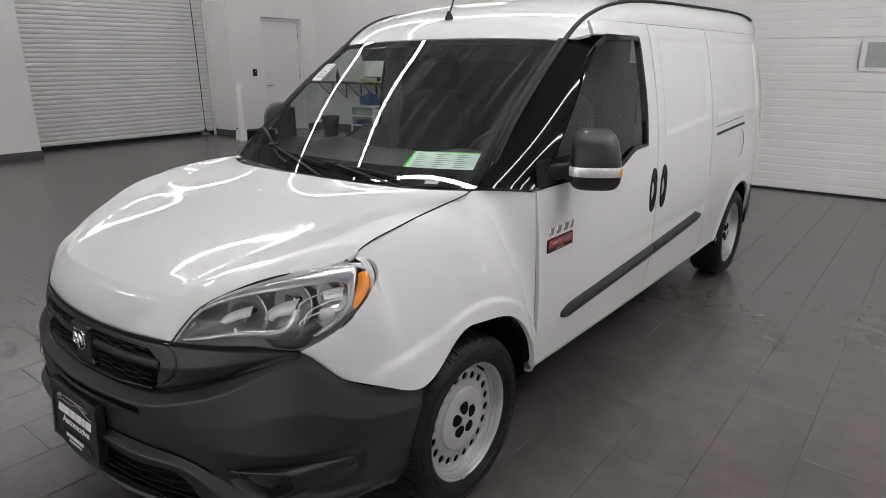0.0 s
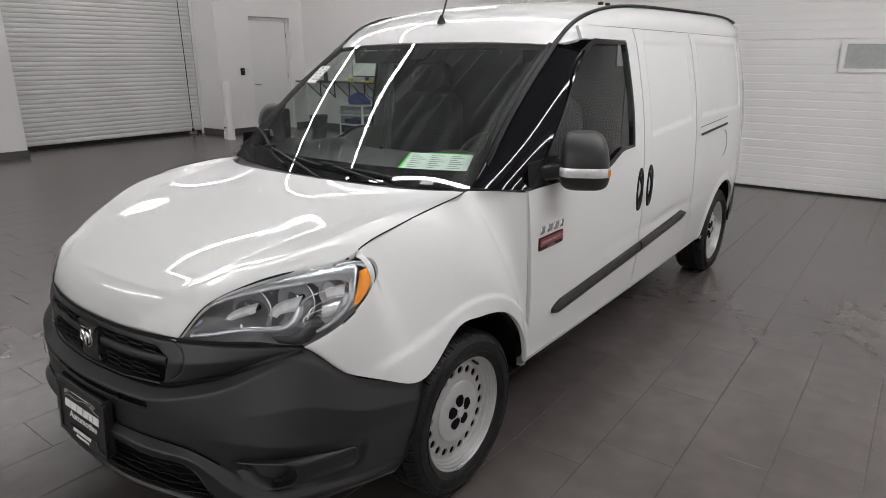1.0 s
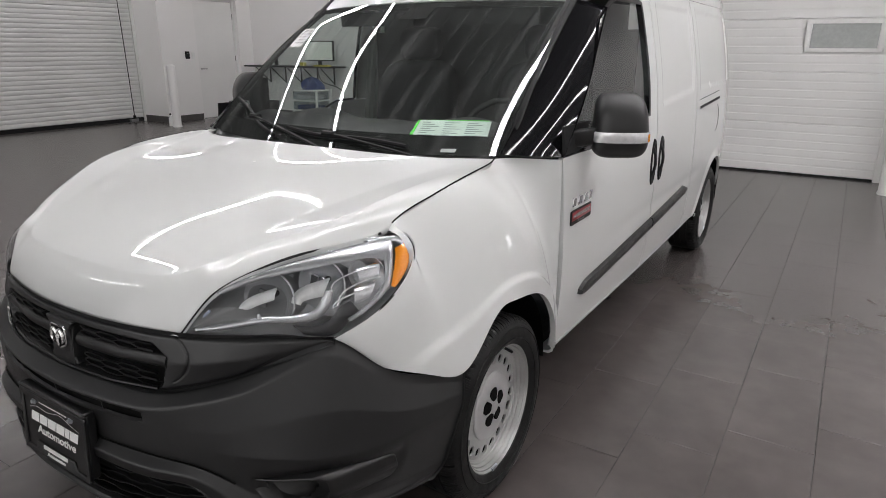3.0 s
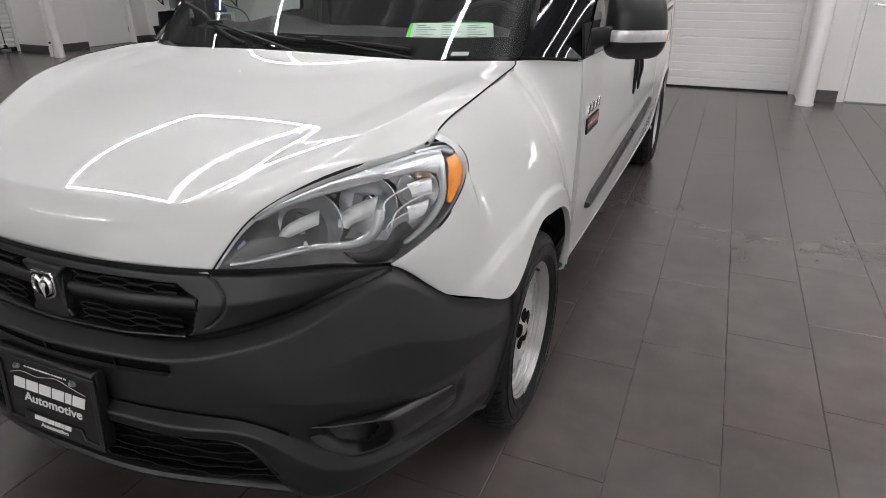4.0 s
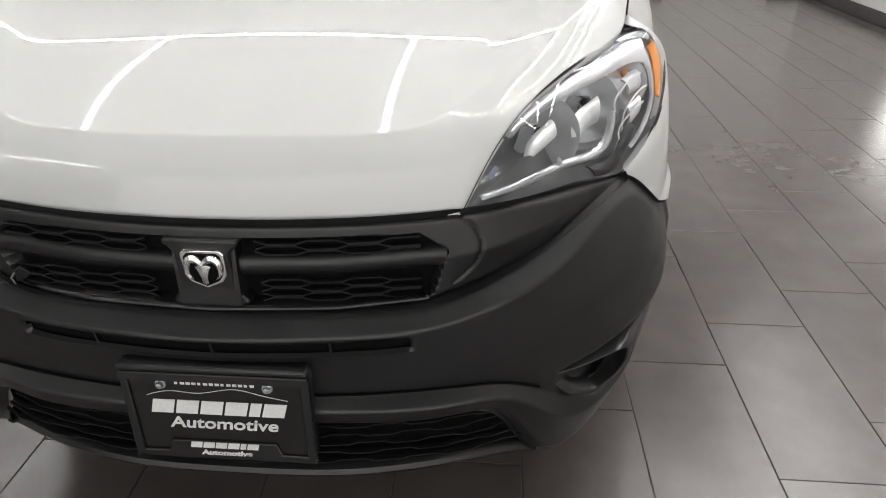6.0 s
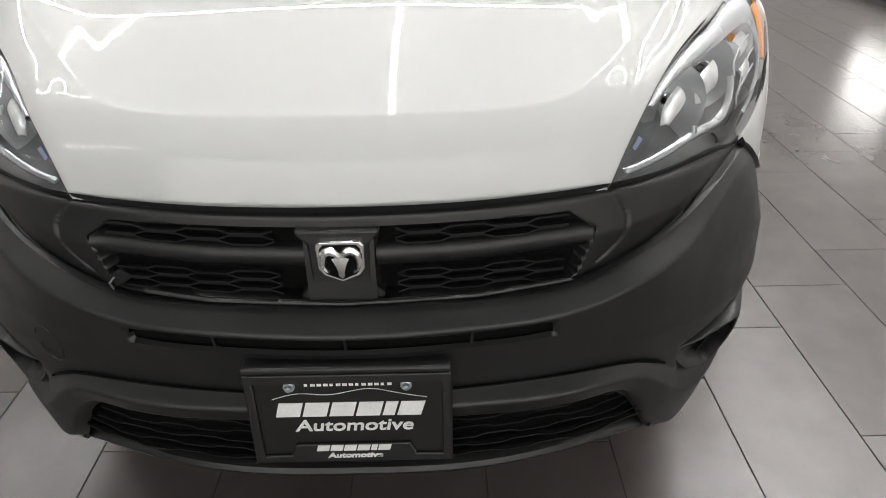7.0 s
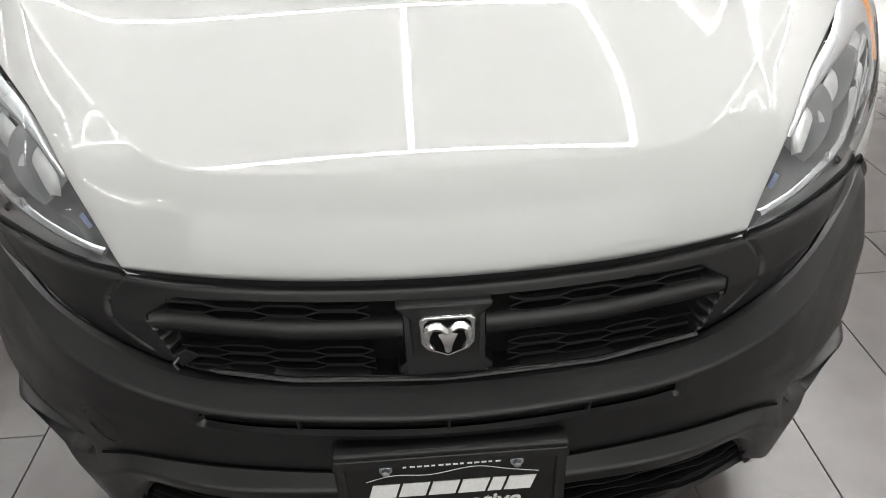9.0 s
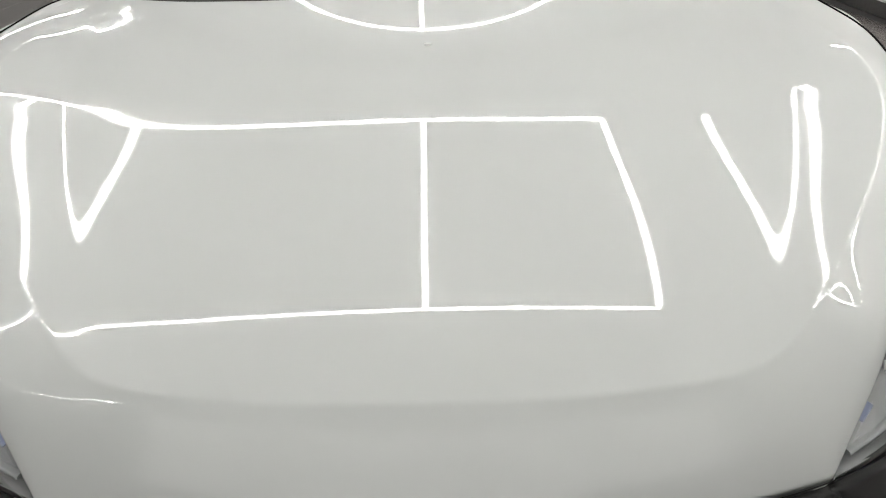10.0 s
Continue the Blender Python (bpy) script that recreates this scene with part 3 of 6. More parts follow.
# alcove shelf with screen, drawers and bin
def alcove():
    s = thing("wall_shelf", "dark wooden wall shelf on black triangular metal brackets", "shelf", (-8.0, 8.3, 1.04))
    part("board", Mesh().box(-1.35, 1.1, -0.42, -0.002, -0.03, 0.0), TRIM, s, bevel=0.004)
    for x in (-1.0, -0.55, -0.1, 0.35, 0.8):
        b = Mesh().box(x - 0.012, x + 0.012, -0.02, -0.002, -0.36, -0.03)
        b.tube([(x, -0.40, -0.035), (x, -0.012, -0.35)], 0.010, 6)
        part("bracket", b, DARKPL, s)
    m = thing("monitor", "wide black computer screen standing on the shelf", "monitor", (-7.4, 8.1, 1.04))
    part("screen", Mesh().box(-0.36, 0.36, -0.026, -0.02, 0.12, 0.46), SCREEN, m, "dimly lit screen", smooth=False)
    part("back", Mesh().box(-0.38, 0.38, -0.02, 0.02, 0.10, 0.48), DARKPL, m, bevel=0.006)
    part("stand", Mesh().box(-0.04, 0.04, 0.0, 0.03, 0.01, 0.2).box(-0.12, 0.12, -0.08, 0.08, 0.0, 0.012), DARKPL, m, bevel=0.003)
    n = thing("note_block", "yellow sticky notes on the shelf", "notes", (-7.75, 8.0, 1.04))
    part("pad", Mesh().box(-0.05, 0.05, -0.04, 0.04, 0, 0.07), YELLOW, n, bevel=0.002)
    n = thing("note_block", "low yellow and white paper stack on the shelf", "notes", (-7.2, 7.95, 1.04))
    part("pad", Mesh().box(-0.18, 0.18, -0.05, 0.05, 0, 0.03), YELLOW, n, bevel=0.002)
    k = thing("bottle", "dark bottle standing on the shelf", "bottle", (-8.55, 8.05, 1.04))
    part("body", Mesh().lathe([(0, 0), (0, 0.04), (0.16, 0.04), (0.2, 0.014), (0.26, 0.013), (0.26, 0)], 16, axis="z"), DARKPL, k)
    d = thing("drawer_tower", "white-framed tower of three clear plastic drawers on the floor", "drawers", (-7.33, 7.75, 0))
    for x in (-0.31, 0.31):
        for y in (-0.2, 0.2):
            part("post", Mesh().box(x - 0.018, x + 0.018, y - 0.018, y + 0.018, 0, 0.62), LABEL, d, bevel=0.004)
    for i in range(4):
        part("shelf_frame", Mesh().box(-0.29, 0.29, -0.21, 0.2, 0.02 + i * 0.19, 0.045 + i * 0.19), LABEL, d, bevel=0.004)
    for i in range(3):
        w = part("drawer", Mesh().box(-0.285, 0.285, -0.215, 0.17, 0.05 + i * 0.19, 0.2 + i * 0.19), CLEARBOX, d, "clear plastic drawer")
        part("contents", Mesh().box(-0.25, 0.22, -0.16, 0.13, 0.052 + i * 0.19, 0.13 + i * 0.19), (LINER, BLUE, LABEL)[i], w, bevel=0.02)
    c = thing("cloth_heap", "crumpled blue cloth heaped on the drawers", "cloth", (-7.3, 7.75, 0.62))
    g = Mesh()
    u, v = np.meshgrid(np.linspace(0, 2 * math.pi, 25)[:-1], np.linspace(0, 1, 10))
    r = 0.2 * np.sqrt(np.clip(1 - v**2, 0, 1)) * (1 + 0.15 * np.sin(3 * u + 4 * v) + 0.1 * np.sin(7 * u))
    g.grid(np.stack((r * 1.2 * np.cos(u), r * 0.8 * np.sin(u), 0.2 * v * (1 + 0.2 * np.sin(5 * u))), axis=2), wrap=True)
    part("fold", g, BLUE, c)
    b = thing("waste_bin", "black ribbed plastic waste bin on the floor", "bin", (-8.35, 7.6, 0))
    part("tub", Mesh().lathe([(0.0, 0.0), (0.0, 0.14), (0.34, 0.19), (0.36, 0.20), (0.36, 0.185), (0.02, 0.13), (0.02, 0)], 28, axis="z"), DARKPL, b)
    b = thing("storage_crate", "low black plastic crate on the floor", "crate", (-6.75, 7.7, 0))
    part("tub", Mesh().prism(rounded(-0.22, 0.22, -0.15, 0.15, 0.03), 0, 0.24, "z"), DARKPL, b)
    w = thing("power_cable", "dark loose cable hanging below the shelf", "cable", (-7.2, 8.27, 0))
    part("cord", Mesh().tube(spline([(-0.4, -0.02, 1.0), (-0.3, -0.03, 0.75), (0.15, -0.03, 0.62), (0.3, -0.03, 0.4), (0.35, -0.03, 0.0)], 24), 0.008, 6), DARKPL, w)


alcove()


# ---- the van: nose towards -y, its left side towards +x ----
van = thing("panel_van", "white compact panel van with black plastic bumper and steel wheels", "van")


def full(row):
    row = np.asarray(row, float)
    return np.vstack([row[:0:-1] * (-1, 1, 1), row])


def both(name, mesh, material, parent=van, label="", **kw):
    return part(name, mesh, material, parent, label, **kw), part(name, mesh.mirrored(), material, parent, label, **kw)


# the edge that hood and lamp share, and on to the seam with the fender
EDGE = [(0.394, -0.817, 0.761), (0.429, -0.777, 0.826), (0.454, -0.747, 0.862), (0.505, -0.671, 0.901), (0.595, -0.552, 0.936), (0.679, -0.418, 0.956),
        (0.696, -0.35, 0.988), (0.716, -0.25, 1.018), (0.728, -0.15, 1.039), (0.727, -0.02, 1.053), (0.720, 0.09, 1.061), (0.698, 0.165, 1.063)]
# crease that runs round the flat of the hood: across the front, along the lamps and back to the cowl
CREASE = [(0, -0.800), (0.12, -0.797), (0.22, -0.789), (0.295, -0.776), (0.340, -0.758), (0.378, -0.726), (0.430, -0.668), (0.476, -0.612), (0.528, -0.545), (0.576, -0.475),
          (0.614, -0.405), (0.640, -0.32), (0.655, -0.22), (0.660, -0.10), (0.655, 0.02), (0.640, 0.08)]
SPINE_REAR = [(-0.35, 1.0132), (-0.26, 1.0306), (-0.175, 1.0462), (-0.10, 1.0590), (-0.03, 1.0700), (0.05, 1.0810)]


def hood_flat(x, y):
    """Height of the flat of the hood inside its crease."""
    x, y = np.abs(np.asarray(x, float)), np.asarray(y, float)
    curl = 0.58 * np.maximum(y + 0.25 - 0.95 * x * x, 0) ** 2
    y = y - 0.30 * np.minimum(x, 0.72) ** 2 * smoothstep(y, -0.36, 0.02)
    k = np.arange(-0.90, -0.36, 0.05)
    spine = lambda q: 0.9939 + 0.205 * q - 0.1847 * q**2 + 0.6411 * q**3
    ys, zs = np.r_[k, [p[0] for p in SPINE_REAR]], np.r_[spine(k + 0.45), [p[1] for p in SPINE_REAR]]
    z = spline_on(ys, zs, y.ravel()).reshape(y.shape)
    q = y + 0.45
    rear = smoothstep(y, -0.40, -0.02)
    side_fall = (-0.0854 + 0.1004 * q + 0.1385 * q**2) * (1 - rear) - 0.030 * rear
    z = z + x * x * side_fall + 0.1604 * x**4 * (1 - rear)
    # shallow valley where the shoulder above the lamp begins
    fold = x - (0.395 + 0.40 * (y + 0.632) - 2.4 * np.minimum(y + 0.66, 0) ** 2)
    lift = 0.055 + 0.055 * smoothstep(y, -0.66, -0.40) - 0.06 * smoothstep(y, -0.30, -0.05)
    out = 0.5 * (fold + np.sqrt(fold**2 + 0.006**2))
    return z + curl + lift * out - 0.22 * out**2


def hood():
    e = spline(EDGE, 161)
    f = np.linspace(0, 1, 61)
    front = np.stack((e[0, 0] * f, -0.867 + (e[0, 1] + 0.867) * f**2, 0.7545 + (e[0, 2] - 0.7545) * f**3), axis=1)[:-1]
    rear = np.stack((e[-1, 0] * f, -0.06 + (e[-1, 1] + 0.06) * f**2, 0 * f), axis=1)[-2::-1]
    rear[:, 2] = hood_flat(rear[:, 0], rear[:, 1]) * (1 - f[-2::-1] ** 5) + e[-1, 2] * f[-2::-1] ** 5
    rim = np.vstack([front, e, rear])
    mid = np.array((0.0, -0.30))
    turn = np.arctan2(rim[:, 0], -(rim[:, 1] - mid[1]))
    c = spline(CREASE, 200)
    ct, cr = np.arctan2(c[:, 0], -(c[:, 1] - mid[1])), np.hypot(c[:, 0], c[:, 1] - mid[1])
    w = np.linspace(0, math.pi, 241)
    w = np.r_[w, -w[-2:0:-1]]
    edge = np.stack([np.interp(np.abs(w), turn, rim[:, k]) for k in range(3)], axis=1)
    reach = np.hypot(edge[:, 0], edge[:, 1] - mid[1])
    fade = smoothstep(np.abs(w), ct[-1], ct[-1] + 0.30)
    crease = np.interp(np.abs(w), ct, cr)
    crease = np.minimum(crease, reach - 0.012) * (1 - fade) + (reach - 0.0002) * fade
    way = np.stack((np.sin(w), -np.cos(w)), axis=1)
    place = lambda r: mid + way * r[:, None]
    rings = []
    for v in np.r_[np.linspace(0.012, 0.95, 56), np.linspace(0.956, 1.0, 9)]:
        p = place(crease * v)
        rings.append(np.column_stack((p, hood_flat(p[:, 0], p[:, 1]))))
    top = rings[-1]
    inner = place(crease - 0.004)
    slope = (top[:, 2] - hood_flat(inner[:, 0], inner[:, 1])) / 0.004
    gap = reach - crease
    drop = top[:, 2] + slope * gap - edge[:, 2]
    # steep at the nose, an even roll above the lamps
    nose = 1 - smoothstep(np.abs(w), 0.62, 0.95)
    p1 = np.stack((crease + gap * 0.42, top[:, 2] + (slope * gap - drop * (0.30 * nose + 0.45 * (1 - nose))) * 0.42), axis=1)
    p2 = np.stack((reach - (0.008 * nose + 0.25 * gap * (1 - nose)), edge[:, 2] + 0.055 * nose + (drop - slope * gap) * 0.42 * (1 - nose)), axis=1)
    for v in np.r_[np.linspace(0, 0.1, 4)[1:], np.linspace(0.1, 1, 26)[1:]]:
        r = crease * (1 - v) ** 3 + 3 * p1[:, 0] * v * (1 - v) ** 2 + 3 * p2[:, 0] * v * v * (1 - v) + reach * v**3
        z = top[:, 2] * (1 - v) ** 3 + 3 * p1[:, 1] * v * (1 - v) ** 2 + 3 * p2[:, 1] * v * v * (1 - v) + edge[:, 2] * v**3
        z = z * (1 - fade) + (top[:, 2] + (edge[:, 2] - top[:, 2]) * v) * fade
        p = place(r)
        rings.append(np.column_stack((p, z)))
    under = place(reach - 0.004)
    rings.append(np.column_stack((under, edge[:, 2] - 0.018)))
    g = np.array(rings)
    m = Mesh().grid(g, wrap=True)
    m.f.append(tuple(range(g.shape[1])))
    h = part("hood", m, WHITE, van, "white painted hood with a flat creased centre", angle=60)
    part("washer_nozzle", Mesh().lathe([(0, 0.007), (0.003, 0.006), (0.004, 0.0)], 14, (0, -0.20, 1.0405), "z"), LABEL, h, "small white washer nozzle")
    # near-black strip laid along the edge as the shade of the panel gap
    seam = e[82:]
    both("hood_seam", Mesh().tube(seam + np.array((0.0005, 0, -0.0005)), 0.0022, 6), SHADETRIM, h, "thin near-black strip drawn as the shaded gap beside the fender")


hood()

# lamp outline below and outside
LOW = [(0.394, -0.817, 0.761), (0.46, -0.788, 0.763), (0.53, -0.742, 0.762), (0.61, -0.675, 0.757), (0.68, -0.598, 0.738), (0.744, -0.515, 0.79), (0.774, -0.433, 0.862),
       (0.765, -0.388, 0.924), (0.724, -0.380, 0.959)]


def lamp_surface(nu=61, nv=31):
    top = spline(EDGE[:6] + [LOW[-1]], nu)
    low = spline(LOW, nu)
    v = np.linspace(0, 1, nv)[:, None, None]
    g = top[None] * (1 - v) + low[None] * v
    u = np.linspace(0, 1, nu)[None, :, None]
    return g + np.array((0.5, -0.75, 0.42)) * 0.028 * np.sin(np.pi * v) * np.sin(np.pi * u) ** 0.7


def bowl(at, facing, r, deep):
    """A round reflector cup."""
    prof = [(deep * (1 - (k / 8) ** 2), r * k / 8) for k in range(9)] + [(0.006, r * 1.012)]
    m = Mesh().lathe(prof, 32, axis="z")
    q = Vector(facing).to_track_quat("-Z", "Y").to_matrix()
    m.v = [tuple(q @ Vector(p) + Vector(at)) for p in m.v]
    return m


def headlamps():
    g = lamp_surface()
    n = normals(g)
    if n[15, 30] @ np.array((0.5, -0.7, 0.4)) < 0:
        n = -n
    nv, nu = g.shape[:2]
    v, u = np.linspace(0, 1, nv)[:, None, None], np.linspace(0, 1, nu)[None, :, None]
    deep = 0.150 * np.clip(np.sin(np.pi * v), 0, 1) ** 0.45 * np.clip(np.sin(np.pi * u), 0, 1) ** 0.6
    inner = g - n * 0.004 - np.array((0.25, -0.93, 0.1)) * deep

    def at_uv(a, b, grid):
        """The grid at a (0 to 1 along the lamp) and b (0 top, 1 bottom)."""
        i, j = min(max(a, 0), 0.9999) * (nu - 1), min(max(b, 0), 0.9999) * (nv - 1)
        i0, j0 = int(i), int(j)
        fi, fj = i - i0, j - j0
        return (grid[j0, i0] * (1 - fi) + grid[j0, i0 + 1] * fi) * (1 - fj) + (grid[j0 + 1, i0] * (1 - fi) + grid[j0 + 1, i0 + 1] * fi) * fj

    def ribbon(path, depth):
        """A rounded moulding that follows (along, down, half width) at a depth below the lens."""
        p = spline(path, 40)
        c = np.array([at_uv(a, b, g) - at_uv(a, b, n) * depth for a, b, w in p])
        m = np.array([at_uv(a, b, n) for a, b, w in p])
        t = np.gradient(c, axis=0)
        side = np.cross(m, t)
        side /= np.linalg.norm(side, axis=1, keepdims=True)
        w = p[:, 2:3]
        return Mesh().sheet(np.array([c + side * w * f - m * d * w for f, d in ((-1, 1.2), (-1, 0.10), (-0.85, 0.0), (0, 0), (0.85, 0.0), (1, 0.10), (1, 1.2))]), 0.003)

    def strip(top_edge, low_edge, depth):
        """A moulded strip between two edges given as (along, down) places."""
        t, l = spline(top_edge, 32), spline(low_edge, 32)
        rows = []
        for w in np.linspace(0, 1, 7):
            q = t * (1 - w) + l * w
            rows.append([at_uv(a, b, g) - at_uv(a, b, n) * (depth + 0.005 * abs(2 * w - 1) ** 3) for a, b in q])
        return Mesh().solid(np.array(rows), 0.004)

    for s in (1, -1):
        side = (lambda m: m) if s == 1 else (lambda m: m.mirrored())
        lamp = part("headlamp", side(Mesh().grid(inner)), BEZEL, van, "clear headlamp with chrome reflectors and amber side lens", angle=60)
        lens = part("lens", side(Mesh().grid(g[1:-1, 1:-1])), GLASSL, lamp, "clear plastic lens", angle=60)
        lens.visible_shadow = False
        part("upper_bezel", side(strip([(0.25, 0.02), (0.404, 0.045), (0.533, 0.05), (0.679, 0.075), (0.833, 0.117), (0.905, 0.30)],
                                       [(0.275, 0.06), (0.408, 0.105), (0.546, 0.155), (0.696, 0.258), (0.775, 0.40), (0.80, 0.58)], 0.008)), SATIN, lamp, "satin silver upper bezel", angle=60)
        part("corner_bezel", side(strip([(0.80, 0.05), (0.86, 0.05), (0.92, 0.08), (0.965, 0.22), (0.972, 0.45), (0.955, 0.66)],
                                        [(0.835, 0.13), (0.87, 0.18), (0.90, 0.26), (0.918, 0.36), (0.925, 0.50), (0.925, 0.68)], 0.010)), SATIN, lamp, "silver bezel at the upper corner", angle=60)
        part("outer_bezel", side(strip([(0.80, 0.58), (0.771, 0.733), (0.725, 0.835), (0.675, 0.867), (0.608, 0.883), (0.575, 0.885)],
                                       [(0.905, 0.30), (0.862, 0.54), (0.804, 0.76), (0.735, 0.917), (0.65, 0.945), (0.579, 0.93)], 0.009)), SATIN, lamp, "satin silver outer bezel", angle=60)
        part("lower_bezel", side(strip([(0.058, 0.90), (0.18, 0.80), (0.308, 0.745), (0.44, 0.715), (0.500, 0.680), (0.550, 0.600), (0.585, 0.50)],
                                       [(0.064, 0.955), (0.18, 0.875), (0.308, 0.825), (0.44, 0.785), (0.512, 0.745), (0.558, 0.668), (0.600, 0.53)], 0.018)), SATIN, lamp, "silver bezel that turns up at its end", angle=60)
        part("corner_panel", side(strip([(0.40, 0.87), (0.446, 0.87), (0.510, 0.84), (0.556, 0.79), (0.592, 0.74), (0.62, 0.76)],
                                        [(0.42, 0.98), (0.48, 0.98), (0.52, 0.97), (0.56, 0.93), (0.585, 0.90), (0.62, 0.88)], 0.016)), CORNER, lamp, "black corner panel", angle=60)
        part("bezel_post", side(ribbon([(0.305, 0.83, 0.011), (0.316, 0.74, 0.006), (0.330, 0.63, 0.003)], 0.016)), SATIN, lamp, "small silver post", angle=60)
        for top_edge, low_edge in (([(0.285, 0.40), (0.358, 0.235), (0.462, 0.225)], [(0.305, 0.44), (0.365, 0.395), (0.430, 0.360)]),
                                   ([(0.470, 0.50), (0.542, 0.325), (0.629, 0.345)], [(0.485, 0.55), (0.510, 0.500), (0.566, 0.535)])):
            part("reflector_panel", side(strip(top_edge, low_edge, 0.040)), PANEL, lamp, "bright silver reflector panel", angle=60)
        for line in ([(0.596, 0.54), (0.630, 0.45), (0.692, 0.455), (0.764, 0.57)], [(0.579, 0.717), (0.633, 0.608), (0.692, 0.625), (0.748, 0.73)], [(0.560, 0.76), (0.585, 0.67), (0.633, 0.683), (0.700, 0.77)]):
            part("lens_rib", side(ribbon([(p, q, 0.0013) for p, q in line], 0.014)), CLEARLENS, lamp, "thin bright moulded line")
        for top_edge, low_edge in (([(0.715, 0.42), (0.755, 0.47), (0.788, 0.56)], [(0.695, 0.58), (0.72, 0.64), (0.750, 0.71)]), ([(0.655, 0.665), (0.685, 0.71), (0.722, 0.77)], [(0.625, 0.80), (0.648, 0.825), (0.672, 0.845)])):
            part("prism_patch", side(strip(top_edge, low_edge, 0.026)), CLEARLENS, lamp, "faceted clear prism patch", angle=20)
        # chromed floor round the two bowls
        face = np.array((0.22, -0.96, 0.14))
        cups = ((0.522, -0.650, 0.822, 0.070), (0.607, -0.556, 0.846, 0.064))
        m = Mesh()
        pts = np.array([[at_uv(a, b, g) for a in np.linspace(0.27, 0.70, 61)] for b in np.linspace(0.20, 0.93, 37)])
        level = 0.852 - (pts[..., 0] - 0.522) / 0.085 * 0.068
        pts = pts + np.minimum((level - pts @ face) / (face @ face), -0.012)[..., None] * face
        m.grid(pts)
        off = [min(np.linalg.norm(np.cross(np.array(m.v[k]) - np.array(c[:3]), face)) / c[3] for c in cups) for k in range(len(m.v))]
        m.f = [f for f in m.f if min(off[k] for k in f) > 0.93]
        part("reflector_floor", side(m), REFLECT, lamp, "chromed reflector panel", angle=60)
        for c, r in (((0.522, -0.650, 0.822), 0.070), ((0.607, -0.556, 0.846), 0.064)):
            part("reflector", side(bowl(c, (0.22, -0.96, 0.14), r, 0.062)), REFLECT, lamp, "round chrome reflector")
            t = Mesh().tube([np.array(c) + np.array((-0.008, 0.035, 0.004)), np.array(c) + np.array((0.004, 0.0, 0.006))], 0.0075, 12)
            part("bulb_shield", side(t), DARKPL, lamp, "dark bulb shield")
            part("shield_stay", side(Mesh().prism([(c[0] - 0.050, c[2] - 0.034), (c[0] - 0.018, c[2] - 0.026), (c[0] - 0.010, c[2] + 0.016), (c[0] - 0.034, c[2] + 0.020)], c[1] + 0.004, c[1] + 0.010)), SATIN, lamp, "silver shield plate")
            part("shield_ring", side(Mesh().tube([(c[0] + 0.013 * math.cos(w), c[1] + 0.004, c[2] + 0.006 + 0.013 * math.sin(w)) for w in np.linspace(0, 2 * math.pi, 24)], 0.003, 6)), CHROME, lamp)
        part("turn_reflector", side(bowl((0.690, -0.482, 0.868), (0.45, -0.88, 0.12), 0.046, 0.045)), REFLECT, lamp, "small chrome reflector")
        part("turn_bulb", side(Mesh().lathe([(-0.006, 0), (-0.004, 0.006), (0.0, 0.008), (0.03, 0.007)], 16, (0.690, -0.470, 0.880), "y")), AMBER, lamp, "amber bulb")
        part("side_marker", side(strip([(0.868, 0.545), (0.850, 0.64), (0.810, 0.76), (0.748, 0.915)], [(0.928, 0.74), (0.905, 0.87), (0.840, 0.965), (0.752, 0.972)], 0.005)), AMBER, lamp, "amber side marker lens", angle=60)
        shift = np.array((0.002, -0.004, 0.002))
        part("gasket", side(Mesh().tube(spline(EDGE[:6] + [LOW[-1]], 40)[:-4] - shift, 0.0042, 6).tube(spline(LOW, 60)[:-2] - shift, 0.0036, 6)), DARKPL, lamp, "black rubber gasket")
        # pale blue patch paints a window's reflection inside the lens
        rows = [[at_uv(a, b, g) - at_uv(a, b, n) * 0.02 for a in np.linspace(0.128, 0.170, 4)] for b in np.linspace(0.12, 0.20, 3)]
        part("inner_marker", side(Mesh().solid(np.array(rows), 0.003)), BLUEGLINT, lamp, "small pale blue patch painted as a window reflection")


headlamps()


# ---- fenders ----
AR, AZ = 0.378, 0.300


def arch(deg, x, y=0.0):
    return (x, y + AR * math.cos(radians(deg)), AZ + AR * math.sin(radians(deg)))


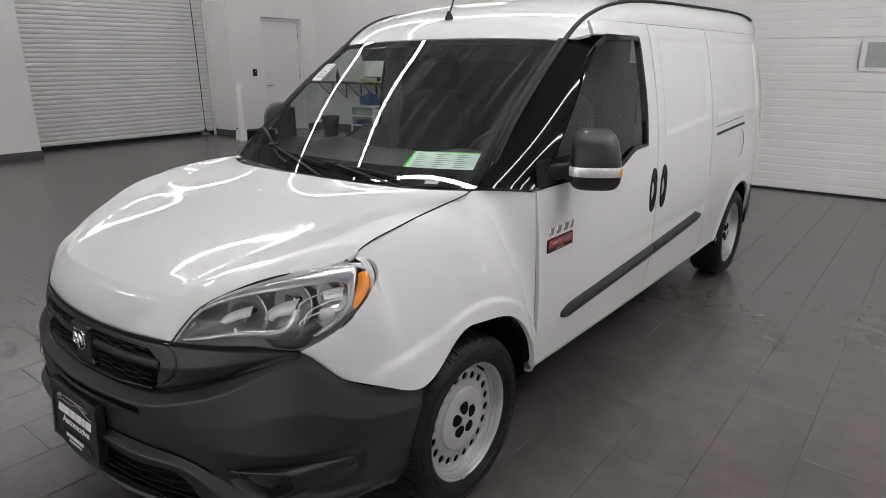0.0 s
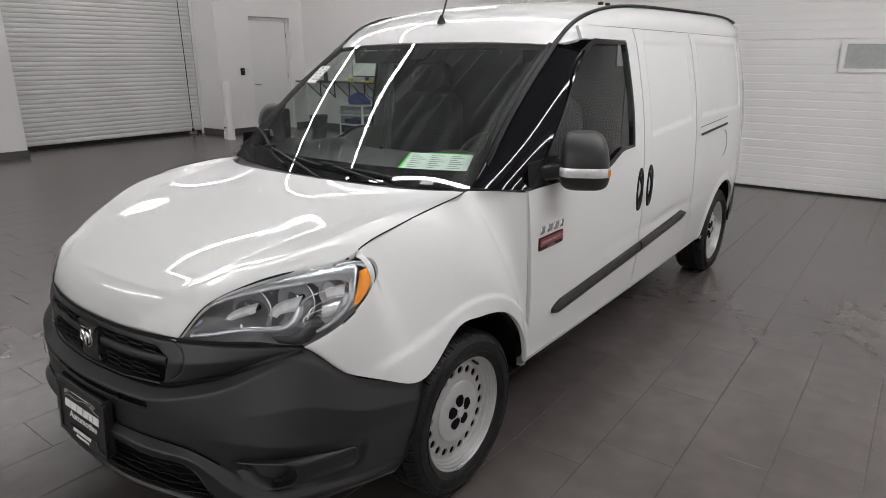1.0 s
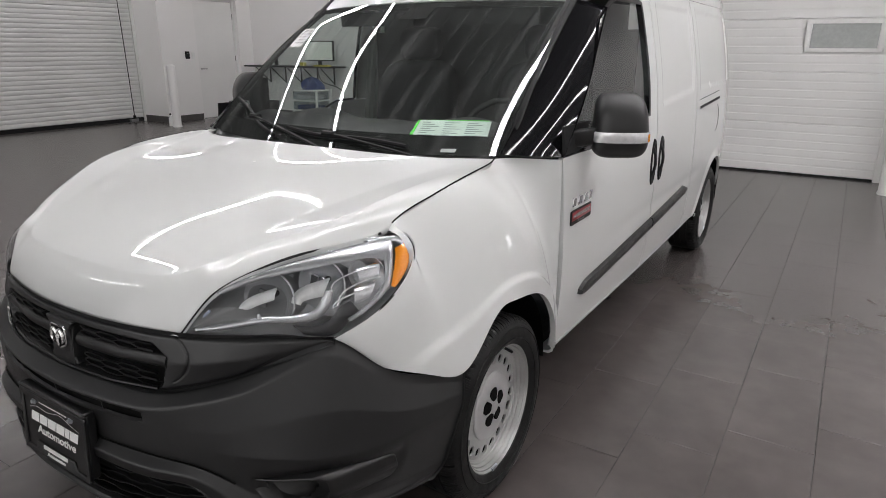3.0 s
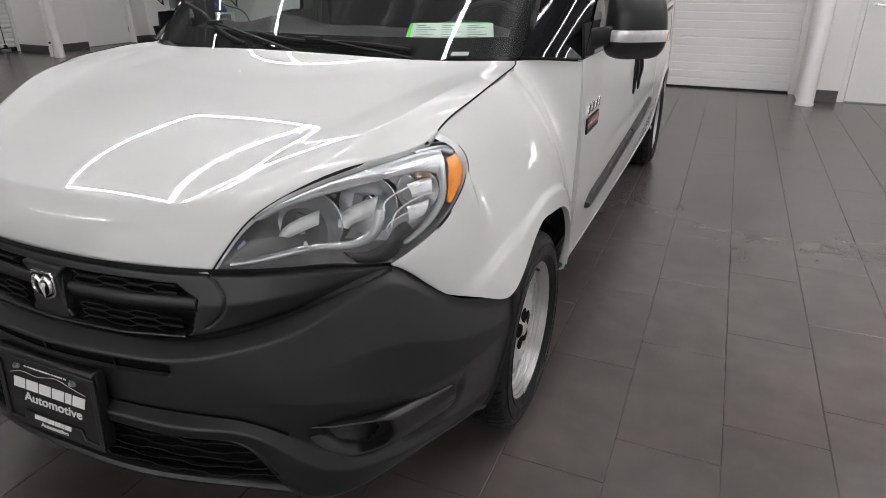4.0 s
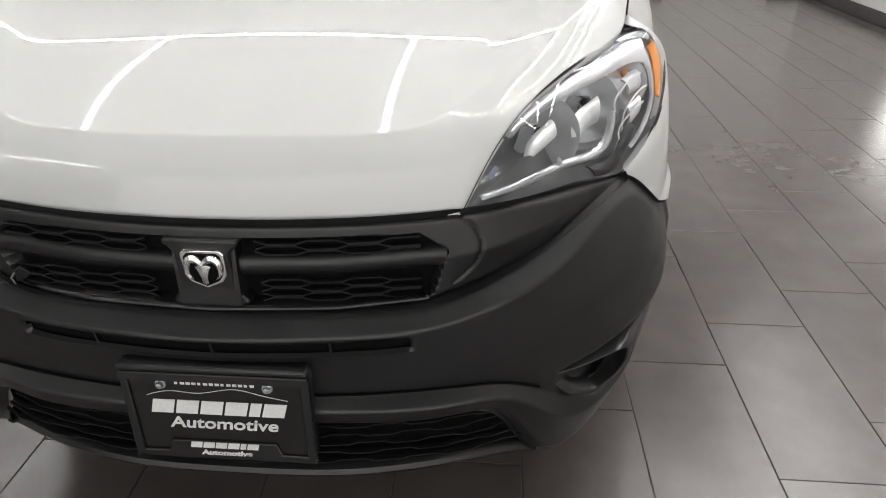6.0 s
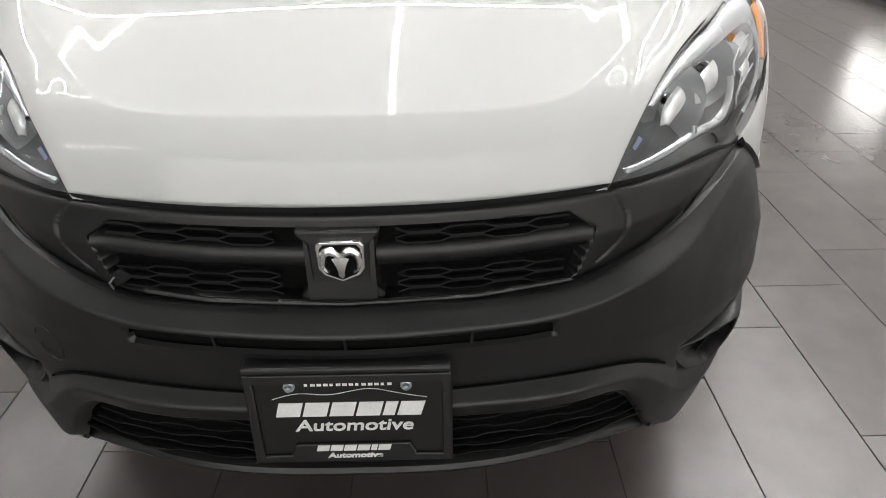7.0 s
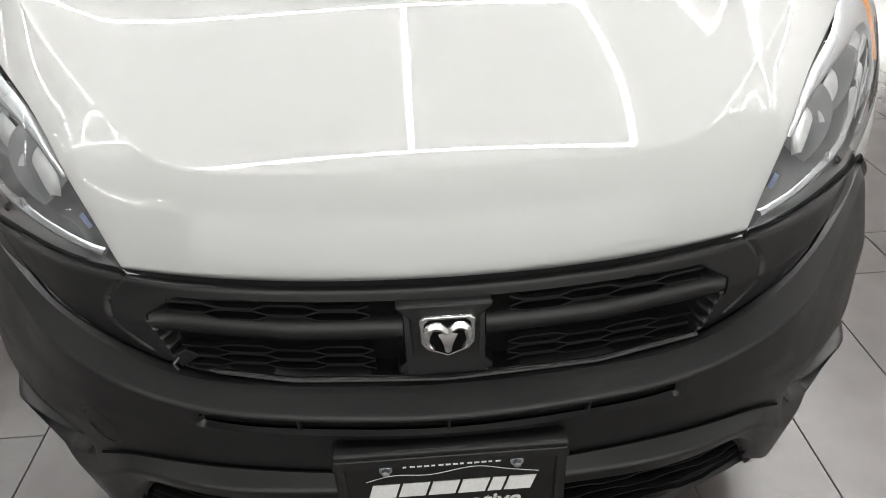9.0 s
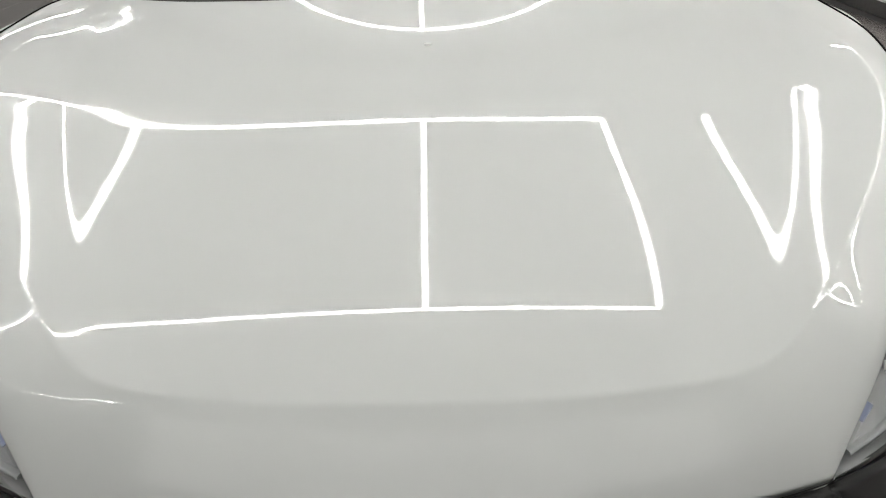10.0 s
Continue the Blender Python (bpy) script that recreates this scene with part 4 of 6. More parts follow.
def fender():
    low = [LOW[4], (0.728, -0.558, 0.686), (0.773, -0.511, 0.644), (0.822, -0.407, 0.596), arch(137, 0.850), arch(116, 0.860), arch(92, 0.866), arch(62, 0.867), arch(30, 0.858), (0.843, 0.385, 0.345)]
    top = [LOW[4], (0.742, -0.515, 0.79), LOW[6], LOW[7], LOW[8], (0.694, -0.37, 0.978), (0.728, -0.17, 1.034), (0.729, 0.0, 1.053), (0.701, 0.168, 1.062), (0.858, 0.335, 1.047)]
    n = 97
    mean = np.r_[0, np.cumsum([(math.dist(low[k], low[k + 1]) + math.dist(top[k], top[k + 1])) / 2 for k in range(9)])]
    at = np.linspace(0, mean[-1], n)
    a, b = spline_on(mean, np.array(low), at), spline_on(mean, np.array(top), at)
    bow = np.interp(at, mean, (0, 0.008, 0.012, 0.015, 0.019, 0.026, 0.042, 0.066, 0.086, 0.010))[:, None]
    rows = []
    for v in np.linspace(0, 1, 61):
        p1 = a + (b - a) / 3 + np.array((0.75, -0.08, 0.08)) * bow
        p2 = b + (a - b) / 3 + np.array((1.0, -0.20, 0.42)) * bow
        rows.append(a * (1 - v) ** 3 + 3 * p1 * v * (1 - v) ** 2 + 3 * p2 * v * v * (1 - v) + b * v**3)
    g = np.array(rows)
    # flare round the wheel opening
    y, z = g[..., 1].copy(), g[..., 2].copy()
    r = np.hypot(y, z - AZ)
    line = np.interp(y, (-0.50, -0.40, -0.30, -0.20, -0.10, 0.3), (0.585, 0.535, 0.472, 0.438, 0.436, 0.430))
    g[..., 0] += 0.010 * (1 - smoothstep(r - line, -0.007, 0.009)) * smoothstep(y, -0.52, -0.40) 
    both("front_fender", Mesh().sheet(g, 0.018), WHITE, van, "white painted front fender", angle=60)


fender()


# ---- sides ----
def side(y, z):
    """Half width of the body side."""
    y, z = np.asarray(y, float), np.asarray(z, float)
    w = spline_on((0.30, 1.0, 2.0, 3.0, 3.5, 3.85), np.array((0.866, 0.876, 0.884, 0.881, 0.862, 0.805)), y.ravel()).reshape(y.shape)
    t = spline_on((0.20, 0.35, 0.50, 0.90, 1.05, 1.30, 1.50, 1.62, 1.70, 1.80), np.array((-0.060, -0.028, -0.007, 0.0, -0.008, -0.036, -0.076, -0.108, -0.145, -0.205)), z.ravel()).reshape(z.shape)
    x = w + t
    # swage along the flank and the two sunken blank panels
    x = x - 0.004 * np.exp(-((z - 0.665) / 0.03) ** 2) * smoothstep(y, 0.7, 1.2) * (1 - smoothstep(y, 2.4, 2.7))
    for y0, y1, z0, z1 in ((1.575, 2.265, 1.135, 1.60), (2.44, 3.46, 1.17, 1.605)):
        zz = z0 + 0.05 * (y - y0) * (1 if y0 < 2 else 0)
        inside = smoothstep(y, y0, y0 + 0.014) * (1 - smoothstep(y, y1 - 0.014, y1)) * smoothstep(z, zz, zz + 0.014) * (1 - smoothstep(z, z1 - 0.014, z1))
        x = x - 0.007 * inside
    rear = np.hypot(y - 3.109, z - AZ)
    # the upper front corner of the door draws in towards the pillar
    x = x - 0.05 * (1 - np.sin(math.pi / 2 * np.clip((y - 0.86) / 0.34, 0, 1))) * smoothstep(z, 1.30, 1.62) * smoothstep(y, 0.5, 0.8)
    return x + 0.008 * (1 - smoothstep(rear, AR, AR + 0.06))


def panel(y0, y1, z0, z1, ny, nz):
    """A patch of the side; the bounds may be functions of the other coordinate, 0 to 1."""
    rows = []
    for v in np.linspace(0, 1, nz):
        a, b = (y0(v) if callable(y0) else y0), (y1(v) if callable(y1) else y1)
        u = np.linspace(0, 1, ny)
        y = a + (b - a) * u
        lo = np.array([z0(q) for q in y]) if callable(z0) else np.full(ny, z0)
        hi = np.array([z1(q) for q in y]) if callable(z1) else np.full(ny, z1)
        z = lo + (hi - lo) * v
        rows.append(np.stack((side(y, z), y, z), axis=1))
    return np.array(rows)


def belt(y):
    return 1.052 + 0.055 * float(smoothstep(y, 1.02, 1.22))


RAIL = 1.655
GUT = [(0.702, 0.262, 1.098), (0.682, 0.425, 1.250), (0.662, 0.690, 1.448), (0.648, 0.885, 1.575), (0.650, 0.98, 1.637), (0.660, 1.12, 1.699), (0.678, 1.36, 1.748), (0.684, 1.94, 1.777),
       (0.684, 2.6, 1.787), (0.680, 3.4, 1.785), (0.66, 3.74, 1.765)]


def body_side():
    m = Mesh()
    m.sheet(panel(lambda v: 0.389 - 0.045 * v, 1.474, 0.345, belt, 70, 40), 0.016)
    m.sheet(panel(1.352, 1.474, 1.107, RAIL, 10, 30), 0.016)
    m.sheet(panel(0.955, 1.352, 1.600, RAIL, 20, 8), 0.016)
    far = Mesh()
    far.sheet(panel(lambda v: 0.389 - 0.045 * v, 1.474, 0.345, belt, 70, 40), 0.016)
    far.sheet(panel(1.352, 1.474, 1.107, RAIL, 10, 30), 0.016)
    far.sheet(panel(1.20, 1.352, 1.600, RAIL, 20, 8), 0.016)
    text = "white front door with black mirror and pull handle"
    door = part("front_door", m, WHITE, van, text, angle=50), part("front_door", far.mirrored(), WHITE, van, text, angle=50)
    jamb = panel(1.44, 1.52, 0.36, RAIL, 8, 40) - np.array((0.013, 0, 0))
    both("door_jamb", Mesh().sheet(jamb, 0.006), WHITE, van, "white painted jamb behind the door gap")
    m = Mesh().sheet(panel(1.482, 2.335, 0.345, RAIL, 90, 110), 0.016)
    slide = both("sliding_door", m, WHITE, van, "white sliding side door with a blank pressed panel", angle=50)

    def foot(y):
        d = abs(y - 3.109)
        return 0.345 if d > AR - 0.002 else AZ + math.sqrt(AR**2 - d * d)

    g = panel(2.343, 3.80, foot, RAIL, 150, 90)
    quarter = both("rear_quarter", Mesh().sheet(g, 0.016), WHITE, van, "white rear quarter panel", angle=50)
    y = np.linspace(0.90, 3.76, 110)
    gut = spline(GUT[3:], 200)
    gx, gz = np.interp(y, gut[:, 1], gut[:, 0]), np.interp(y, gut[:, 1], gut[:, 2])
    low = np.stack((side(y, np.full_like(y, RAIL + 0.002)), y, np.full_like(y, RAIL + 0.002)), axis=1)
    top = np.stack((gx, y, gz), axis=1)
    low[:, 2] = np.minimum(low[:, 2], top[:, 2] - 0.012)
    low[:, 0] = side(y, low[:, 2])
    low[:, 2] = np.minimum(np.interp(y, (0.90, 0.955, 1.03), (1.580, 1.599, RAIL + 0.002)), top[:, 2] - 0.006)
    low[:, 0] = side(y, low[:, 2])
    low[:, 0] += (top[:, 0] - low[:, 0]) * (1 - np.sin(math.pi / 2 * np.clip((y - 0.885) / 0.10, 0, 1))) - 0.006 * (1 - smoothstep(y, 0.95, 1.25))
    rows = []
    for v in np.linspace(0, 1, 14):
        p = low * (1 - v) + top * v
        p[:, 0] += 0.020 * math.sin(math.pi * v) * smoothstep(y, 0.93, 1.3)
        rows.append(p)
    rows = np.array(rows)
    part("roof_rail_panel", Mesh().sheet(rows, 0.014), WHITE, van, "white curved cant rail under the roof", angle=60)
    part("roof_rail_panel", Mesh().sheet(rows[:, 12:], 0.014).mirrored(), WHITE, van, "white curved cant rail under the roof", angle=60)
    sill_y = np.linspace(0.392, 2.75, 60)
    rows = [np.stack((side(sill_y, np.full_like(sill_y, 0.345)) + dx, sill_y, np.full_like(sill_y, z)), axis=1)
            for dx, z in ((-0.004, 0.342), (-0.002, 0.338), (-0.004, 0.330), (-0.014, 0.323), (-0.06, 0.320))]
    both("sill", Mesh().sheet(np.array(rows), 0.01), WHITE, van, "white body sill")
    return door, slide, quarter


DOORS, SLIDES, QUARTERS = body_side()


def door_glass():
    for s in (0, 1):
        flip = (lambda m: m) if s == 0 else (lambda m: m.mirrored())
        f = lambda z: 0.365 + 0.60 * (z - 1.056) / 0.522 + 0.07 * np.clip((z - 1.056) / 0.522, 0, 1) ** 8
        rows = []
        for v in np.linspace(0, 1, 20):
            u = np.linspace(0, 1, 26)
            z1 = 1.578
            zb = np.array([belt(q) + 0.012 for q in 0.385 + 0.945 * u])
            z = zb + (z1 - zb) * v
            y = f(1.056 + (z1 - 1.056) * v) * (1 - u) + 1.335 * u
            rows.append(np.stack((side(y, z) - 0.012, y, z), axis=1))
        g = np.array(rows)
        w = part("door_window", flip(Mesh().grid(g)), GLASSD, DOORS[s], "dark tinted door window")
        w.visible_shadow = False
        # black surround
        ring = np.vstack([g[0], g[1:, -1], g[-1, ::-1][1:], g[::-1, 0][1:]])
        c = g.reshape(-1, 3).mean(axis=0)
        wide = ring - c
        wide /= np.linalg.norm(wide[:, 1:], axis=1, keepdims=True)
        outer = ring + wide * (0, 0.024, 0.024)
        outer[:, 0] = side(outer[:, 1], outer[:, 2]) + 0.0015
        inner = ring.copy()
        inner[:, 0] += 0.012
        m = Mesh().grid(np.array([outer, (outer + inner) / 2 + np.array((0.002, 0, 0)), inner, ring - np.array((0.01, 0, 0))]), flip=True)
        part("window_surround", flip(m), GLOSSBLK, DOORS[s], "black window surround")
        # gloss black pillar cover between windscreen and door glass
        a = spline(GUT[:4], 20) + np.array((0.012, 0.01, -0.002))
        z = np.linspace(1.052, 1.60, 20)
        b = np.stack((side(f(z) - 0.02, z) + 0.001, f(z) - 0.018, z), axis=1)
        a = spline(np.vstack([[(0.704, 0.190, 1.067)], a[[6, 12, 19]]]), 30)
        b = spline(np.vstack([[(0.852, 0.346, 1.053)], b[[6, 12, 17]]]), 30)
        rows = [a * (1 - v) + b * v + np.array((0.008, -0.007, 0.0)) * math.sin(math.pi * v) for v in np.linspace(0, 1, 12)]
        part("pillar_cover", flip(Mesh().sheet(np.array(rows), 0.01)), GLOSSBLK, van, "gloss black windscreen pillar cover", angle=60)
        tri = Mesh().sheet(np.array([np.stack((side(y, zz) + 0.002, y, zz), axis=1) for v in np.linspace(0, 1, 8)
                                     for y, zz in [(np.linspace(0.355, 0.475 + 0.12 * v, 8), np.full(8, 1.054 + 0.10 * v))]]), 0.008)
        part("mirror_base", flip(tri), DARKPL, DOORS[s], "black mirror mounting triangle")


door_glass()


# ---- roof, windscreen and cowl ----
def roof():
    mid = [(0.838, 1.593), (0.905, 1.655), (1.00, 1.708), (1.16, 1.758), (1.40, 1.798), (1.94, 1.828), (2.6, 1.84), (3.4, 1.835), (3.72, 1.812)]
    edge = GUT[3:]
    rows = []
    keys = spline(edge, 9, np.array((0, 0.035, 0.075, 0.125, 0.195, 0.36, 0.60, 0.86, 1.0)))
    for k, (yc, zc) in enumerate(mid):
        xe, ye, ze = keys[k]
        rows.append(full([(xe * f, yc + (ye - yc) * f**2, zc + (ze - zc) * f**2.6) for f in (0, 0.3, 0.55, 0.75, 0.9, 1.0)]))
    g = loft(rows, 81, 81)
    r = part("roof", Mesh().sheet(g, 0.016), WHITE, van, "white painted roof", angle=60)
    line = spline(GUT, 120)
    for s in (1, -1):
        p = line * (s, 1, 1) + np.array((s * 0.004, 0, 0.001))
        part("roof_gutter", Mesh().tube(p, 0.0135, 8, 0.6), DARKPL, van, "black rubber gutter strip from pillar to roof")
        part("roof_gutter_face", Mesh().tube(spline(GUT[:4], 40) * (s, 1, 1) + np.array((-s * 0.012, -0.006, 0.002)), 0.013, 8, 0.7), DARKPL, van, "black windscreen side moulding")
    a = part("antenna", Mesh().lathe([(0, 0.0), (0, 0.022), (0.012, 0.019), (0.03, 0.010), (0.04, 0.006)], 20, (0.0, 0.945, 1.682), "z"), DARKPL, van, "black rod antenna")
    part("rod", Mesh().tube([(0, 0.95, 1.71), (0, 1.02, 1.86), (0, 1.10, 2.03)], 0.0042, 8), DARKPL, a)
    for y in (1.36, 1.44):
        part("rack_mount", Mesh().lathe([(0, 0.014), (0.012, 0.012), (0.014, 0)], 12, (0.64, y, 1.762), "z"), DARKPL, van, "small black roof mount plug")


roof()

SCREEN_LOW = [(0, 0.085, 1.056), (0.25, 0.095, 1.057), (0.45, 0.128, 1.059), (0.60, 0.167, 1.063), (0.704, 0.195, 1.067)]
SCREEN_TOP = [(0, 0.836, 1.590), (0.25, 0.842, 1.589), (0.45, 0.858, 1.585), (0.57, 0.870, 1.580), (0.646, 0.879, 1.574)]


def windscreen():
    rows = []
    for v in np.linspace(0, 1, 9):
        rows.append(full([np.array(a) * (1 - v) + np.array(b) * v + np.array((0, -0.55, 0.85)) * 0.027 * math.sin(math.pi * v) for a, b in zip(SCREEN_LOW, SCREEN_TOP)]))
    g = loft(rows, 61, 41)
    w = part("windscreen", Mesh().grid(g), GLASSW, van, "clear curved windscreen glass", angle=60)
    w.visible_shadow = False
    n = normals(g)
    n = n if n[20, 30, 1] < 0 else -n
    # black ceramic border on the inside of the glass
    m = Mesh()
    inner = g - n * 0.004
    m.grid(inner[:5]).grid(inner[-3:]).grid(inner[:, :3]).grid(inner[:, -3:])
    m.grid(inner[-7:, 27:34])
    part("glass_border", m, SHADETRIM, w, "black printed glass border")
    # sticker at the upper corner of the passenger side
    def bilinear(x, z):
        ys = [np.interp(z, g[:, i, 2], g[:, i, 1]) for i in range(g.shape[1])]
        xs = [np.interp(z, g[:, i, 2], g[:, i, 0]) for i in range(g.shape[1])]
        return np.array((x, np.interp(x, xs, ys), z))

    lift = np.array((0.0, -0.0025, 0.002))
    s = np.array([[bilinear(-0.600 + 0.086 * b - 0.014 * a, 1.402 + 0.078 * a) + lift for b in np.linspace(0, 1, 9)] for a in np.linspace(0, 1, 7)])
    st = part("sticker", Mesh().grid(s), LABEL, w, "white printed paper sticker")
    code = Mesh()
    for a in range(1, 6):
        for b in range(1, 8):
            if (a * 3 + b * 5) % 4 == 0:
                continue
            p, q = s[a, b], s[a, b] + (s[a, b] - s[a, b - 1]) * (0.3 + 0.25 * ((a + b) % 3))
            up = (s[a, b] - s[a - 1, b]) * 0.45
            code.grid(np.array([[p + lift * 0.5, q + lift * 0.5], [p + up + lift * 0.5, q + up + lift * 0.5]]))
    part("printed_bars", code, BLACKINK, st, "black printed bars")
    return g, n


WS, WSN = windscreen()


def cowl():
    edge = [np.array((x, y + 0.004, z - 0.004)) for x, y, z in ((0, -0.078, 1.074), (0.14, -0.070, 1.073), (0.28, -0.044, 1.071), (0.42, 0.003, 1.067), (0.56, 0.078, 1.064), (0.680, 0.160, 1.058), (0.70, 0.19, 1.030))]
    low = [np.array(p) + np.array((0, 0, -0.002)) for p in ((0, 0.095, 1.056), (0.14, 0.098, 1.0565), (0.30, 0.112, 1.058), (0.45, 0.138, 1.060), (0.60, 0.182, 1.064), (0.69, 0.208, 1.062), (0.71, 0.25, 1.035))]
    rows = [full([a * (1 - v) + b * v - np.array((0, 0, 0.022)) * math.sin(math.pi * v) for a, b in zip(edge, low)]) for v in np.linspace(0, 1, 7)]
    part("cowl", Mesh().sheet(loft(rows, 81, 21), 0.01), PLASTIC, van, "black plastic cowl below the windscreen")


cowl()


def screen_point(x, v, lift=0.012):
    """A place on the windscreen, x across and v up (0 to 1)."""
    j = int(round(v * (WS.shape[0] - 1)))
    i = int(np.argmin(abs(WS[j, :, 0] - x)))
    return WS[j, i] + WSN[j, i] * lift


def wiper(pivot, tip, start, end):
    a = part("wiper", Mesh().lathe([(0, 0.015), (0.010, 0.014), (0.017, 0.008), (0.018, 0)], 16, pivot, "z"), DARKPL, van, "black windscreen wiper")
    p, q = np.array(pivot) + np.array((0, 0, 0.014)), tip
    part("arm", Mesh().tube(spline([p, p * 0.6 + q * 0.4 + np.array((0, 0, 0.006)), q + np.array((0, 0, 0.010))], 14), 0.0072, 8, 0.55), DARKPL, a)
    xs = np.linspace(start[0], end[0], 16)
    vs = np.linspace(start[1], end[1], 16)
    line = np.array([screen_point(x, v, 0.011) for x, v in zip(xs, vs)])
    line = spline(line[[0, 5, 10, 15]], 20)
    part("blade", Mesh().tube(line, 0.0068, 8, 1.2), DARKPL, a, "black rubber blade")
    part("blade_clip", Mesh().tube([q + np.array((-0.028, 0, 0.008)), q + np.array((0.028, 0, 0.008))], 0.010, 8), DARKPL, a)


wiper((0.530, 0.075, 1.034), screen_point(0.05, 0.055), (-0.19, 0.065), (0.38, 0.035))
wiper((0.140, 0.030, 1.028), screen_point(-0.40, 0.105), (-0.64, 0.19), (-0.23, 0.035))
chip = np.array([[screen_point(x, 0.0, 0.003) + np.array((0, 0.010 + dz, 0.008 + 0.75 * dz)) for x in (0.50, 0.53, 0.56)] for dz in (0.0, 0.012)])
part("number_chip", Mesh().solid(chip, 0.002), FROST, van, "small pale chip at the foot of the windscreen")


# ---- front end ----
R0 = [(0, -0.893, 0.614), (0.2, -0.881, 0.615), (0.355, -0.848, 0.620), (0.45, -0.808, 0.645), (0.56, -0.730, 0.685), (0.68, -0.598, 0.733), (0.773, -0.511, 0.642), (0.853, -0.282, 0.555)]
R1 = [(0, -0.935, 0.583), (0.2, -0.920, 0.584), (0.362, -0.886, 0.590), (0.466, -0.848, 0.616), (0.58, -0.757, 0.652), (0.70, -0.612, 0.700), (0.783, -0.508, 0.613), (0.856, -0.290, 0.530)]
R2 = [(0, -0.928, 0.535), (0.2, -0.914, 0.535), (0.367, -0.883, 0.537), (0.47, -0.852, 0.543), (0.59, -0.772, 0.556), (0.735, -0.630, 0.578), (0.811, -0.507, 0.535), (0.864, -0.302, 0.500)]
R2M = [(0, -0.924, 0.495), (0.2, -0.911, 0.495), (0.369, -0.882, 0.496), (0.471, -0.851, 0.496), (0.606, -0.774, 0.478), (0.754, -0.630, 0.462), (0.822, -0.497, 0.468), (0.864, -0.308, 0.470)]
R3 = [(0, -0.922, 0.458), (0.2, -0.909, 0.458), (0.37, -0.880, 0.457), (0.470, -0.848, 0.446), (0.580, -0.782, 0.368), (0.726, -0.626, 0.316), (0.793, -0.482, 0.307), (0.838, -0.352, 0.312)]
R4 = [(0, -0.943, 0.438), (0.2, -0.934, 0.438), (0.377, -0.906, 0.436), (0.482, -0.864, 0.420), (0.594, -0.795, 0.318), (0.735, -0.638, 0.294), (0.799, -0.487, 0.287), (0.834, -0.368, 0.296)]
R5 = [(0, -0.938, 0.408), (0.2, -0.929, 0.408), (0.374, -0.900, 0.406), (0.472, -0.862, 0.388), (0.572, -0.806, 0.243), (0.729, -0.627, 0.266), (0.790, -0.481, 0.268), (0.823, -0.394, 0.273)]
R6 = [(0, -0.915, 0.403), (0.2, -0.906, 0.403), (0.368, -0.880, 0.400), (0.458, -0.848, 0.380), (0.548, -0.794, 0.229), (0.712, -0.614, 0.252), (0.772, -0.478, 0.258), (0.806, -0.405, 0.265)]


def inside(a, b, poly, soft):
    """How far a point (a, b) lies inside a convex outline, 0 to 1 over soft."""
    d = np.full(a.shape, 9.0)
    for (p0, q0), (p1, q1) in zip(poly, poly[1:] + poly[:1]):
        l = math.hypot(p1 - p0, q1 - q0)
        d = np.minimum(d, ((a - p0) * (q1 - q0) - (b - q0) * (p1 - p0)) / l )
    return smoothstep(d, 0, soft)


